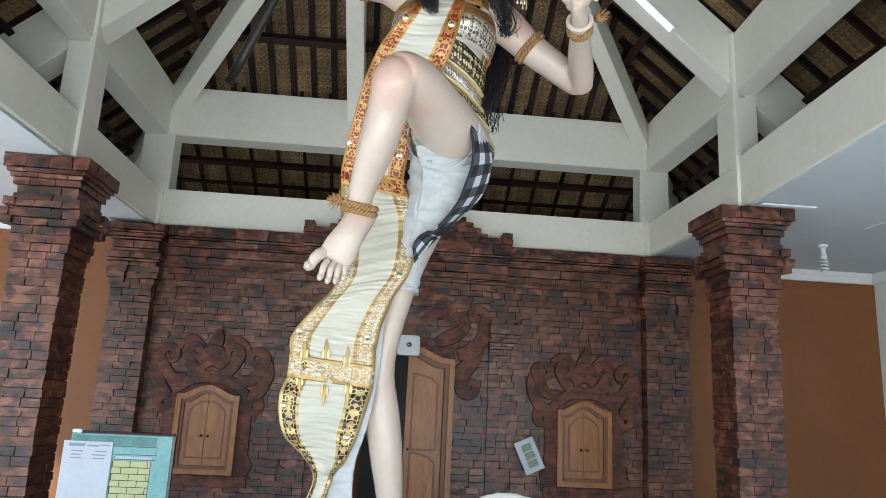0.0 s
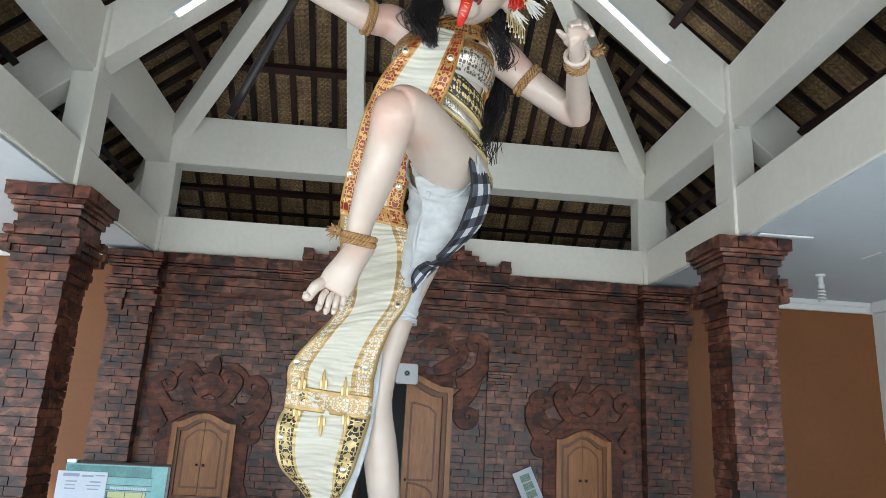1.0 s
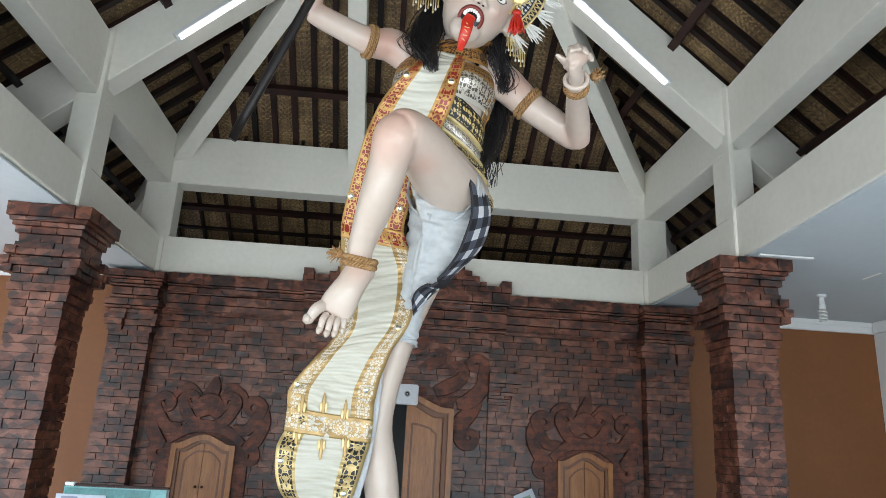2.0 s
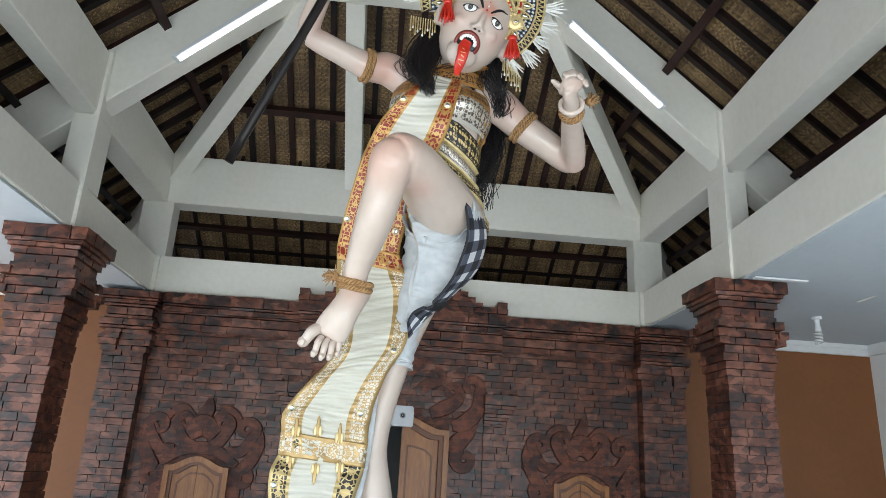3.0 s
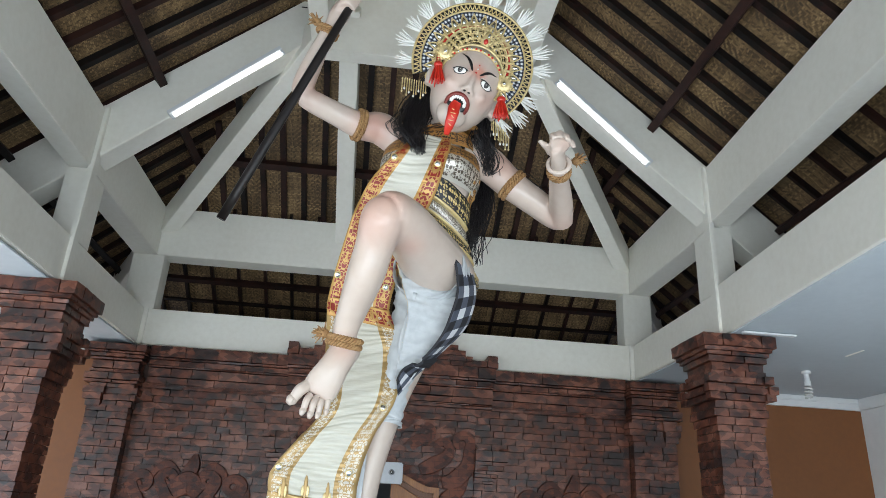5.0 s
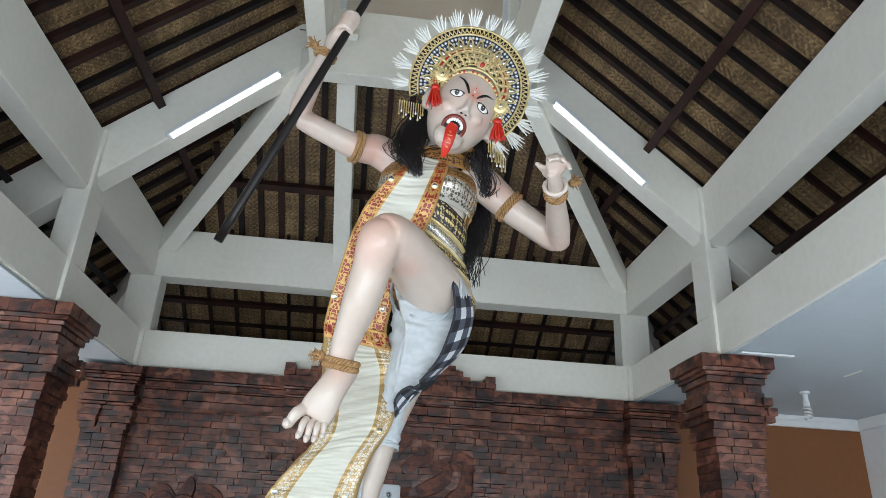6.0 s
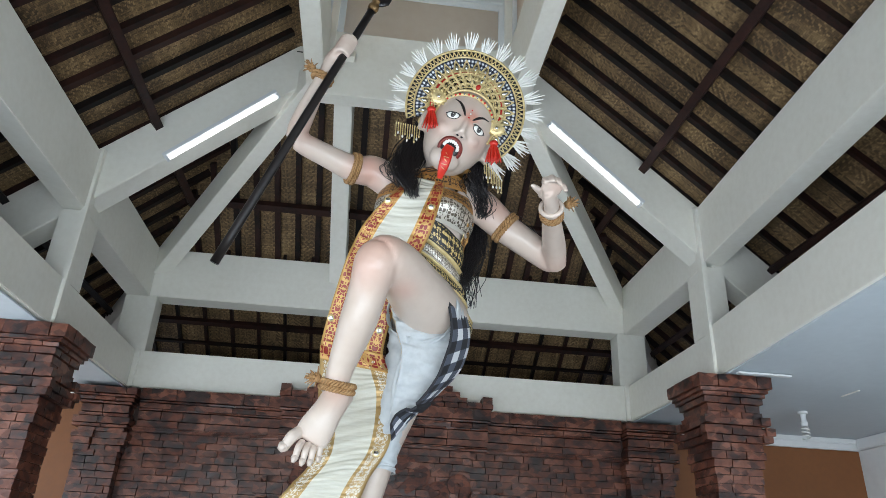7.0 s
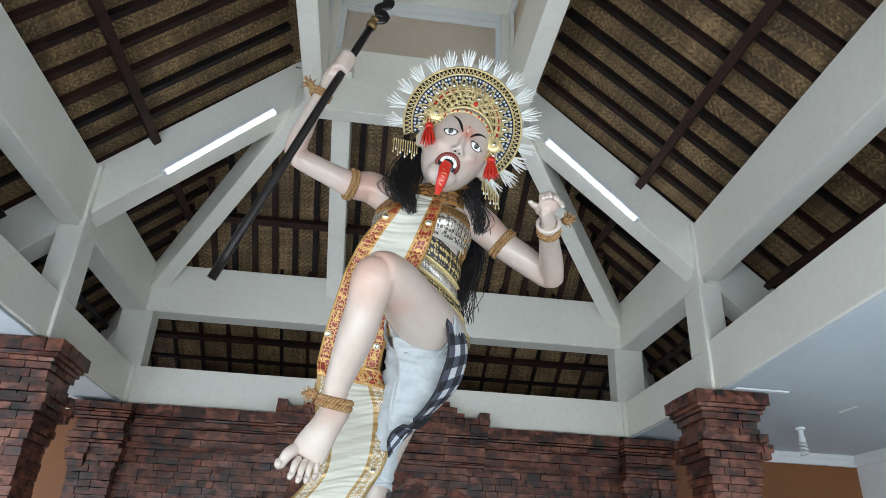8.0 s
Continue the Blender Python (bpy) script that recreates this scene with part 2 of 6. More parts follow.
def structure(name, bm, mat, label, category="structure", smooth=False):
    return tagged(link_mesh(name, bm, mat, None, "", smooth), label, category, kind="structure")


# ---- the setting ----
W, YC = 2.75, -3.3            # half width to the beams' inner faces, middle of the lantern
structure("ground", box(-60, 60, -60, 60, -0.55, -0.12), M_GROUND, "pale grey concrete paving around the hall", "ground")
structure("floor", box(-6.2, 5.7, -9.4, 2.6, -0.12, 0.0), M_FLOOR, "pale grey polished tile floor", "floor")


def ring_beam(name, x_in, y_front, z0, z1, label, lift):
    """Back, side and front beams of one level, butted at the corners. The right beam, in front of its
    middle post, runs slightly inwards and upwards, by lift at its lower edge and z1 alike."""
    t, ym = 0.26, -1.98
    for bm, nm in ((box(-x_in, x_in, 0, t, z0, z1, 0.008), "back"), (box(-x_in - t, -x_in, ym, t, z0, z1, 0.008), "left"), (box(x_in, x_in + t, ym, t, z0, z1, 0.008), "right"), (box(-x_in, x_in - 0.14, y_front, y_front + t, z0, z1, 0.008), "front"),
                   (box(-x_in - 0.2, -x_in, y_front, ym, z0 + 0.01, z1, 0.008), "left_front")):
        structure("%s_%s" % (name, nm), bm, M_CREAM, label, "beam")
    bm = box(x_in, x_in + 0.2, y_front, ym, z0, z1, 0.003)
    for v in bm.verts:
        k = (ym - v.co.y) / (ym - y_front)
        v.co.x -= 0.13 * k
        v.co.z += lift[0] if v.co.z < (z0 + z1) / 2 else lift[1]
        v.co.z += 0.125 * k
    structure("%s_right_front" % name, bm, M_CREAM, label, "beam")


ring_beam("lower_beam", W, -6.7, 3.213, 3.615, "cream painted concrete ring beam over the columns", (0.0, 0.055))
ring_beam("upper_beam", W, -6.7, 4.245, 4.825, "deep cream painted concrete beam under the rafters", (0.035, 0.02))

# short posts between the two rings
for sx in (-1, 1):
    for y0, y1, inner in ((0.004, 0.255, W - 0.085), (-2.06, -1.70, W + 0.004)):
        xa, xb = sorted((sx * inner, sx * (W + (0.255 if y0 > -1 else 0.195))))
        structure("short_post", box(xa, xb, y0, y1, 3.615, 4.245, 0.008), M_CREAM, "short cream concrete post between the two beams", "post")
    # proud vertical bands where post and beam meet
    xa, xb = sorted((sx * (W - 0.028), sx * (W + 0.02)))
    structure("node_band", box(xa, xb, -2.085, -1.98, 3.213, 4.86, 0.006), M_CREAM, "narrow cream plaster band on the beam joint", "band")
    xa, xb = sorted((sx * (W - 0.045), sx * (W + 0.01)))
    structure("corner_band", box(xa, xb, -0.03, 0.02, 3.213, 3.618, 0.006), M_CREAM, "narrow cream plaster band in the beam corner", "band")

# ---- roof: mats on slats over white rafters ----
Z_EAVE, Z_TOP, Z_RING = 3.32, 6.27, 4.96
HX0, HX1 = W + 1.95, 1.27            # half widths at eave and lantern
HY0, HY1 = 3.3 + 2.58, 1.30          # half depths


def roof_point(side, u, v):
    """u from eave (0) to lantern (1), v from -1 to 1 along the face."""
    hx, hy, z = HX0 + (HX1 - HX0) * u, HY0 + (HY1 - HY0) * u, Z_EAVE + (Z_TOP - Z_EAVE) * u
    x, y = {"back": (v * hx, hy), "front": (-v * hx, -hy), "right": (hx, -v * hy), "left": (-hx, v * hy)}[side]
    return Vector((x, YC + y, z))


roof = thing("roof", "hipped roof lined with woven bamboo mats on dark slats", "roof", kind="structure")
for side in ("back", "right", "left", "front"):
    bm = bmesh.new()
    uvl = bm.loops.layers.uv.new("UVMap")
    top_u = 1.085 if side in ("left", "right") else 1.012
    a, b, c, d = (roof_point(side, 0, -1), roof_point(side, 0, 1), roof_point(side, top_u, 1), roof_point(side, top_u, -1))
    if side in ("left", "right"):          # square ends that close the lantern's corners
        c.y, d.y = roof_point(side, 1, 1).y, roof_point(side, 1, -1).y
    nrm = (b - a).cross(d - a).normalized()
    if nrm.z < 0:
        nrm = -nrm
    lo = [bm.verts.new(p) for p in (a, b, c, d)]
    hi = [bm.verts.new(p + nrm * 0.06) for p in (a, b, c, d)]
    bm.faces.new(lo)
    bm.faces.new(hi)
    for i in range(4):
        bm.faces.new((lo[i], lo[(i + 1) % 4], hi[(i + 1) % 4], hi[i]))
    bmesh.ops.recalc_face_normals(bm, faces=bm.faces)
    along, slope = (b - a).normalized(), ((d - a) - (d - a).project(b - a)).normalized()
    for f in bm.faces:
        for lp in f.loops:
            lp[uvl].uv = ((lp.vert.co - a).dot(along), (lp.vert.co - a).dot(slope))
    part("mat", bm, M_MAT, roof)
    # slats down the slope, wider apart outside the ring beams, and purlins across
    c, d = roof_point(side, 1, 1), roof_point(side, 1, -1)
    half0, half1 = (b - a).length / 2, (c - d).length / 2
    mid0, mid1 = (a + b) / 2, (c + d) / 2
    ends = side in ("back", "front")
    for u0, u1, step, shift, w in ((0.53, 1.0, 0.2305 if ends else 0.300, {"back": 0.19, "front": 0.19, "right": -0.12, "left": 0.12}[side], 0.055), (0.0, 0.545, 0.330, -0.021, 0.030)):
        for i in range(-30, 31):
            s = i * step + shift
            top = 1.0 if abs(s) < half1 else (half0 - abs(s)) / (half0 - half1)
            top = min(top, u1)
            if top - u0 < 0.04:
                continue
            p0 = mid0 + (mid1 - mid0) * u0 + along * s - nrm * 0.004
            p1 = mid0 + (mid1 - mid0) * top + along * s - nrm * 0.004
            part("slat", bar(p0, p1, w + 0.008 * random.random(), 0.058 + 0.006 * random.random(), nrm), M_SLAT, roof)
    for u, w, h in (({"left": 0.662, "right": 0.686}.get(side, 0.674), 0.075, 0.095), (0.352, 0.06, 0.07), (0.287, 0.032, 0.04)):
        p0, p1 = roof_point(side, u, -1), roof_point(side, u, 1)
        part("purlin", bar(p0 - nrm * 0.064, p1 - nrm * 0.064, w, h, nrm), M_SLAT, roof)

DROP = 0.045                    # how far the rafters' top edges lie below the mats


def rafter(a, b, w, h, name="rafter"):
    structure(name, bar(Vector(a), Vector(b), w, h, bevel=0.008), M_CREAM, "cream painted concrete roof rafter", "rafter")


for sx in (-1, 1):
    # hip rafters from the ring's corners up to the lantern's
    for fy in (1, -1):
        a = Vector((sx * 2.665, YC + fy * 3.3, 4.86))
        b = Vector((sx * 1.005, YC + fy * 1.2, 6.055))
        d = b - a
        rafter(a - d * 0.62, b, 0.17, 0.30)
    # side rafters that carry the lamps
    rafter((sx * 4.35, -1.905, 3.50), (sx * 1.06, -1.905, 6.425), 0.25, 0.42)
    # rafters of the back slope
    rafter((sx * 0.69, 0.25, Z_RING - 0.19), (sx * 0.73, -2.05, Z_TOP + 0.10 - DROP), 0.185, 0.30)

# lantern
lx, ly0, ly1 = 0.872, -2.17, 2 * YC + 2.17
t = 0.17
for nm, x0, x1, y0, y1 in (("back", -lx - t, lx + t, ly0, ly0 + t), ("front", -lx - t, lx + t, ly1 - t, ly1), ("left", -lx - t, -lx, ly1, ly0), ("right", lx, lx + t, ly1, ly0)):
    structure("lantern_beam_%s" % nm, box(x0, x1, y0, y1, 5.645, 6.06, 0.008), M_CREAM, "cream concrete ring beam of the roof lantern", "beam")
    yb = (y0, y1) if nm in ("left", "right") else ((y0 + 0.03, y1 - 0.03))
    structure("lantern_wall_%s" % nm, box(x0 + 0.03, x1 - 0.03, yb[0] + 0.03, yb[1] - 0.03, 6.06, 6.46), M_CREAM, "cream plaster wall below the lantern window", "wall")
for sx in (-1, 1):
    for y0 in (ly0, ly1 - t):
        xa, xb = sorted((sx * (lx - 0.02), sx * (lx + t)))
        structure("lantern_post", box(xa, xb, y0 + 0.015, y0 + t, 6.06, 7.17, 0.006), M_CREAM, "cream corner post of the roof lantern", "post")
M_GLASS = material("frosted_glass", [(0.72, 0.56, 0.38), (0.80, 0.66, 0.48)], 2.0, (0.35, 0.5), 0.05)
M_GLASS.node_tree.nodes["Principled BSDF"].inputs["Transmission Weight"].default_value = 0.55
for fy, y in (("back", -2.09), ("front", 2 * YC + 2.09)):
    w1 = thing("window_%s" % fy, "frosted lantern window in a white wooden frame", "window", (0, y, 6.46), kind="structure")
    part("pane", box(-0.87, 0.87, 0.0, 0.012, 0.0, 0.70), M_GLASS, w1)
    for x0, x1, z0, z1 in ((-0.87, -0.835, 0.0, 0.70), (-0.835, -0.79, 0.0, 0.60), (0.79, 0.835, 0.0, 0.60), (0.835, 0.87, 0.0, 0.70), (-0.79, 0.79, 0.53, 0.60), (-0.835, 0.835, 0.60, 0.70)):
        d = 0.03 if z0 < 0.6 else 0.055
        part("window_frame", box(x0, x1, -d, -0.002, z0, z1, 0.006), M_METALW, w1)
for sx in (-1, 1):
    w1 = thing("window_side", "frosted lantern window in a white wooden frame", "window", (sx * 0.96, YC, 6.46), kind="structure")
    part("pane", box(-0.006, 0.006, -1.15, 1.15, 0.0, 0.70), M_GLASS, w1)
    for y0, y1, z0, z1 in ((-1.08, -1.0, 0.0, 0.70), (1.0, 1.08, 0.0, 0.70), (-1.0, 1.0, 0.55, 0.70)):
        xa, xb = sorted((-sx * 0.045, -sx * 0.008))
        part("window_frame", box(xa, xb, y0, y1, z0, z1, 0.006), M_METALW, w1)
structure("lantern_ceiling", box(-1.2, 1.2, 2 * YC + 2.0, -2.0, 7.16, 7.24), M_CREAM, "cream lantern ceiling board", "ceiling")

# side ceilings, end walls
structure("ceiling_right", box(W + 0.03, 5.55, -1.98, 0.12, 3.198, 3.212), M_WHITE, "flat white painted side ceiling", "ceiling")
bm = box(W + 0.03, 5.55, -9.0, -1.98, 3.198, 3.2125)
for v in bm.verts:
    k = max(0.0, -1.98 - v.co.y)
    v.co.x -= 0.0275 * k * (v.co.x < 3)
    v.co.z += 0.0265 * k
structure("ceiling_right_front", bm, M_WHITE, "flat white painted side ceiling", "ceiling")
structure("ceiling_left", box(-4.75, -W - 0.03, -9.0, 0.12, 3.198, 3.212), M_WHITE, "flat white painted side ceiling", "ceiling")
structure("wall_right", box(5.55, 5.75, -6.0, 0.3, 0, 3.26), M_TRIM, "white painted side wall", "wall")
structure("wall_back_right", box(3.0, 5.55, 0.12, 0.30, 0, 3.198), M_ORANGE, "ochre brown painted plaster wall", "wall")
structure("wall_back_left", box(-6.0, -3.0, 0.12, 0.30, 0, 3.198), M_ORANGE, "ochre brown painted plaster wall", "wall")
for x0, x1 in ((3.0, 5.55), (-6.0, -3.0)):
    structure("trim", box(x0, x1, 0.06, 0.118, 3.07, 3.196, 0.01), M_TRIM, "white plaster crown moulding", "moulding")
    structure("trim", box(x0, x1, 0.03, 0.06, 3.135, 3.196, 0.01), M_TRIM, "white plaster crown moulding", "moulding")
structure("trim", box(5.47, 5.548, -6.0, 0.03, 3.07, 3.196, 0.01), M_TRIM, "white plaster crown moulding", "moulding")
structure("wall_room", box(-3.0, 3.0, 2.3, 2.45, 0, 3.3), M_GREY, "plain grey wall of the room beyond", "wall")
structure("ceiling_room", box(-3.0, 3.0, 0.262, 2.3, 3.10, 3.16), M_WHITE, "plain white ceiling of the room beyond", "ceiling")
for sx in (-1, 1):
    xa, xb = sorted((sx * 3.0, sx * 3.1))
    structure("wall_room_side", box(xa, xb, 0.30, 2.45, 0, 3.2), M_GREY, "plain grey side wall of the room beyond", "wall")

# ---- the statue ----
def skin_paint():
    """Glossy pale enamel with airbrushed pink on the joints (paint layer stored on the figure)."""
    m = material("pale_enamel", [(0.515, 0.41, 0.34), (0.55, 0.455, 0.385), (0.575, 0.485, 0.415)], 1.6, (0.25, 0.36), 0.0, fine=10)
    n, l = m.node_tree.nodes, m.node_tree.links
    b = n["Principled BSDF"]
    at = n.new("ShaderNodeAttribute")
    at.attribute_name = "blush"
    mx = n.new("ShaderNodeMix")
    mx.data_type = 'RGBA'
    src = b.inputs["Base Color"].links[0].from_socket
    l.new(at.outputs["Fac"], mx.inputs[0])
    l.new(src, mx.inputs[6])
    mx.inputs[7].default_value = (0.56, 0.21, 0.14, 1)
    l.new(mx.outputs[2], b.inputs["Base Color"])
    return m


def brocade(name, ground, fill, scale, cut=0.33, metal=0.55, edge=0.13, rough=0.35):
    """Cut and gilded leather or woven metal thread: a border line, then rosettes in two colours across the band."""
    m = bpy.data.materials.new(name)
    m.use_nodes = True
    n, l = m.node_tree.nodes, m.node_tree.links
    b = n["Principled BSDF"]
    tc = n.new("ShaderNodeTexCoord")
    sep = n.new("ShaderNodeSeparateXYZ")
    l.new(tc.outputs["UV"], sep.inputs[0])

    def math(op, a, c=None):
        q = n.new("ShaderNodeMath")
        q.operation = op
        for i, v in enumerate((a, c)):
            if v is None:
                continue
            if isinstance(v, (int, float)):
                q.inputs[i].default_value = v
            else:
                l.new(v, q.inputs[i])
        return q.outputs[0]
    du = math('ABSOLUTE', math('SUBTRACT', sep.outputs[0], 0.5))
    inside = math('LESS_THAN', du, 0.5 - edge)
    vo = n.new("ShaderNodeTexVoronoi")
    vo.feature, vo.distance = 'F1', 'MINKOWSKI'
    vo.inputs["Exponent"].default_value = 0.8
    vo.inputs["Scale"].default_value = scale
    vo.inputs["Randomness"].default_value = 0.12
    mirror = n.new("ShaderNodeCombineXYZ")
    l.new(du, mirror.inputs[0])
    l.new(sep.outputs[1], mirror.inputs[1])
    l.new(mirror.outputs[0], vo.inputs[0])
    fine = n.new("ShaderNodeTexVoronoi")
    fine.feature = 'DISTANCE_TO_EDGE'
    fine.inputs["Scale"].default_value = scale * 2.1
    fine.inputs["Randomness"].default_value = 0.6
    l.new(mirror.outputs[0], fine.inputs[0])
    ring = math('GREATER_THAN', fine.outputs["Distance"], 0.09)
    cell = math('GREATER_THAN', vo.outputs["Distance"], cut)
    f = math('MULTIPLY', math('MULTIPLY', cell, ring), inside)
    mx = n.new("ShaderNodeMix")
    mx.data_type = 'RGBA'
    l.new(f, mx.inputs[0])
    mx.inputs[6].default_value = (*ground, 1)
    mx.inputs[7].default_value = (*fill, 1)
    l.new(mx.outputs[2], b.inputs["Base Color"])
    inv = math('SUBTRACT', 1.0, f)
    l.new(math('MULTIPLY', inv, metal), b.inputs["Metallic"])
    b.inputs["Roughness"].default_value = rough
    bp = n.new("ShaderNodeBump")
    bp.inputs["Strength"].default_value, bp.inputs["Distance"].default_value = 0.6, 0.004
    l.new(inv, bp.inputs["Height"])
    l.new(bp.outputs[0], b.inputs["Normal"])
    return m


def checker(name, size):
    """Black, grey and white squares of woven cloth, by the cloth's own coordinates."""
    m = bpy.data.materials.new(name)
    m.use_nodes = True
    n, l = m.node_tree.nodes, m.node_tree.links
    b = n["Principled BSDF"]
    b.inputs["Roughness"].default_value = 0.8
    tc = n.new("ShaderNodeTexCoord")
    sep = n.new("ShaderNodeSeparateXYZ")
    l.new(tc.outputs["UV"], sep.inputs[0])
    rows = []
    for i in (0, 1):
        q = n.new("ShaderNodeMath")
        q.operation = 'MULTIPLY'
        q.inputs[1].default_value = 0.5 / size
        l.new(sep.outputs[i], q.inputs[0])
        fr = n.new("ShaderNodeMath")
        fr.operation = 'FRACT'
        l.new(q.outputs[0], fr.inputs[0])
        gt = n.new("ShaderNodeMath")
        gt.operation = 'GREATER_THAN'
        gt.inputs[1].default_value = 0.5
        l.new(fr.outputs[0], gt.inputs[0])
        rows.append(gt.outputs[0])
    add = n.new("ShaderNodeMath")
    add.operation = 'ADD'
    l.new(rows[0], add.inputs[0])
    l.new(rows[1], add.inputs[1])
    sc = n.new("ShaderNodeMath")
    sc.operation = 'MULTIPLY'
    sc.inputs[1].default_value = 0.5
    l.new(add.outputs[0], sc.inputs[0])
    r = n.new("ShaderNodeValToRGB")
    r.color_ramp.interpolation = 'CONSTANT'
    e = r.color_ramp.elements
    e[0].position, e[0].color = 0.0, (0.014, 0.014, 0.018, 1)
    e[1].position, e[1].color = 0.25, (0.085, 0.095, 0.125, 1)
    x = e.new(0.75)
    x.color = (0.68, 0.69, 0.71, 1)
    l.new(sc.outputs[0], r.inputs[0])
    l.new(r.outputs[0], b.inputs["Base Color"])
    return m


GOLD = (0.55, 0.36, 0.10)
SM = [
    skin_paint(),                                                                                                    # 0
    material("cream_satin", [(0.50, 0.465, 0.37), (0.57, 0.545, 0.455), (0.62, 0.60, 0.52)], 9, (0.35, 0.5), 0.15, stretch=(0.5, 1, 9)),   # 1
    brocade("red_cut_leather", (0.50, 0.28, 0.085), (0.24, 0.014, 0.008), 1.9, 0.30, 0.4, 0.15, 0.38),                # 2
    brocade("gilded_border", (0.40, 0.26, 0.10), (0.62, 0.57, 0.48), 3.3, 0.40, 0.4, 0.17),                           # 3
    brocade("gilded_black_border", (0.50, 0.37, 0.16), (0.012, 0.011, 0.010), 2.0, 0.38, 0.45, 0.16),                  # 4
    material("white_cotton", [(0.43, 0.45, 0.46), (0.51, 0.53, 0.54), (0.57, 0.585, 0.595)], 5, (0.7, 0.9), 0.25),      # 5
    checker("checked_cloth", 0.060),                                                                                 # 6
    material("black_hair", [(0.006, 0.005, 0.006), (0.018, 0.015, 0.016)], 20, (0.3, 0.5), 0.1),                      # 7
    material("straw_rope", [(0.20, 0.10, 0.035), (0.33, 0.18, 0.07), (0.44, 0.27, 0.12)], 30, (0.7, 0.9), 0.5),      # 8
    material("gilt", [(0.56, 0.42, 0.17), (0.82, 0.68, 0.38)], 22, (0.28, 0.48), 0.4, metal=0.55),                   # 9
    plain("white_fibre", (0.78, 0.77, 0.72), 0.6),                                                                   # 10
    material("red_lacquer", [(0.50, 0.022, 0.012), (0.62, 0.035, 0.018)], 10, (0.3, 0.42), 0.1),                      # 11
    plain("dark_red_lip", (0.17, 0.022, 0.015), 0.3),                                                                # 12
    plain("tooth_white", (0.80, 0.79, 0.74), 0.25),                                                                  # 13
    plain("black_paint", (0.010, 0.008, 0.008), 0.35),                                                               # 14
    brocade("silver_brocade", (0.66, 0.62, 0.54), (0.10, 0.075, 0.05), 4.6, 0.46, 0.6, 0.12, 0.32),                    # 15
    brocade("black_gold_brocade", (0.011, 0.010, 0.010), (0.66, 0.50, 0.20), 3.6, 0.62, 0.15, 0.10, 0.4),             # 16
    brocade("open_gilt_leather", (0.48, 0.25, 0.075), (0.03, 0.014, 0.010), 4.6, 0.40, 0.4, 0.20, 0.4),               # 17
    checker("fine_checked_cloth", 0.0125),                                                                           # 18
    plain("mirror_glass", (0.75, 0.78, 0.80), 0.05, 1.0),                                                            # 19
    plain("grey_iris", (0.10, 0.095, 0.09), 0.15),                                                                   # 20
]

sb = bmesh.new()
S_UV = sb.loops.layers.uv.new("UVMap")
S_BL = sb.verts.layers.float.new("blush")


def spline(pts, n):
    """n + 1 points on a smooth line through pts (each a tuple of any length)."""
    P = [np.array(p, float) for p in pts]
    P = [2 * P[0] - P[1]] + P + [2 * P[-1] - P[-2]]
    out, k = [], len(P) - 3
    for i in range(n + 1):
        u = min(i / n * k, k - 1e-9)
        j, f = int(u), u - int(u)
        a, b, c, d = P[j:j + 4]
        out.append(0.5 * (2 * b + (c - a) * f + (2 * a - 5 * b + 4 * c - d) * f ** 2 + (3 * b - 3 * c + d - a) * f ** 3))
    return out


def limb(bm, pts, n=24, seg=18, mi=0, ref=(0, -1, 0), caps=True, fold=0.0, fold_n=7, uv_len=0.0):
    """A swept form: pts are (x, y, z, r across, r along ref)."""
    S = spline(pts, n)
    rings, ref = [], Vector(ref)
    for i, s in enumerate(S):
        p = Vector(s[:3])
        t = (Vector(S[min(i + 1, n)][:3]) - Vector(S[max(i - 1, 0)][:3])).normalized()
        a = t.cross(ref)
        a = a.normalized() if a.length > 1e-4 else t.orthogonal().normalized()
        b = a.cross(t).normalized()
        ring = []
        for k in range(seg):
            w = 2 * math.pi * k / seg
            g = 1 + fold * math.sin(w * fold_n + 5 * math.sin(i * 0.45)) + fold * 0.7 * math.sin(i * 1.1 + 3 * w)
            ring.append(bm.verts.new(p + a * (math.cos(w) * max(s[3], 0.002) * g) + b * (math.sin(w) * max(s[4], 0.002) * g)))
        rings.append(ring)
    fs = []
    uvl = bm.loops.layers.uv.active
    for i in range(n):
        for k in range(seg):
            f = bm.faces.new((rings[i][k], rings[i][(k + 1) % seg], rings[i + 1][(k + 1) % seg], rings[i + 1][k]))
            if uv_len and uvl:
                for lp, (uu, vv) in zip(f.loops, ((k, i), (k + 1, i), (k + 1, i + 1), (k, i + 1))):
                    lp[uvl].uv = (vv / n, uu / seg * uv_len)
            fs.append(f)
    if caps:
        for ring, q in ((rings[0], S[0]), (rings[-1], S[-1])):
            c = bm.verts.new(Vector(q[:3]))
            for k in range(seg):
                fs.append(bm.faces.new((ring[k], ring[(k + 1) % seg], c)))
    for f in fs:
        f.material_index, f.smooth = mi, True
    return fs


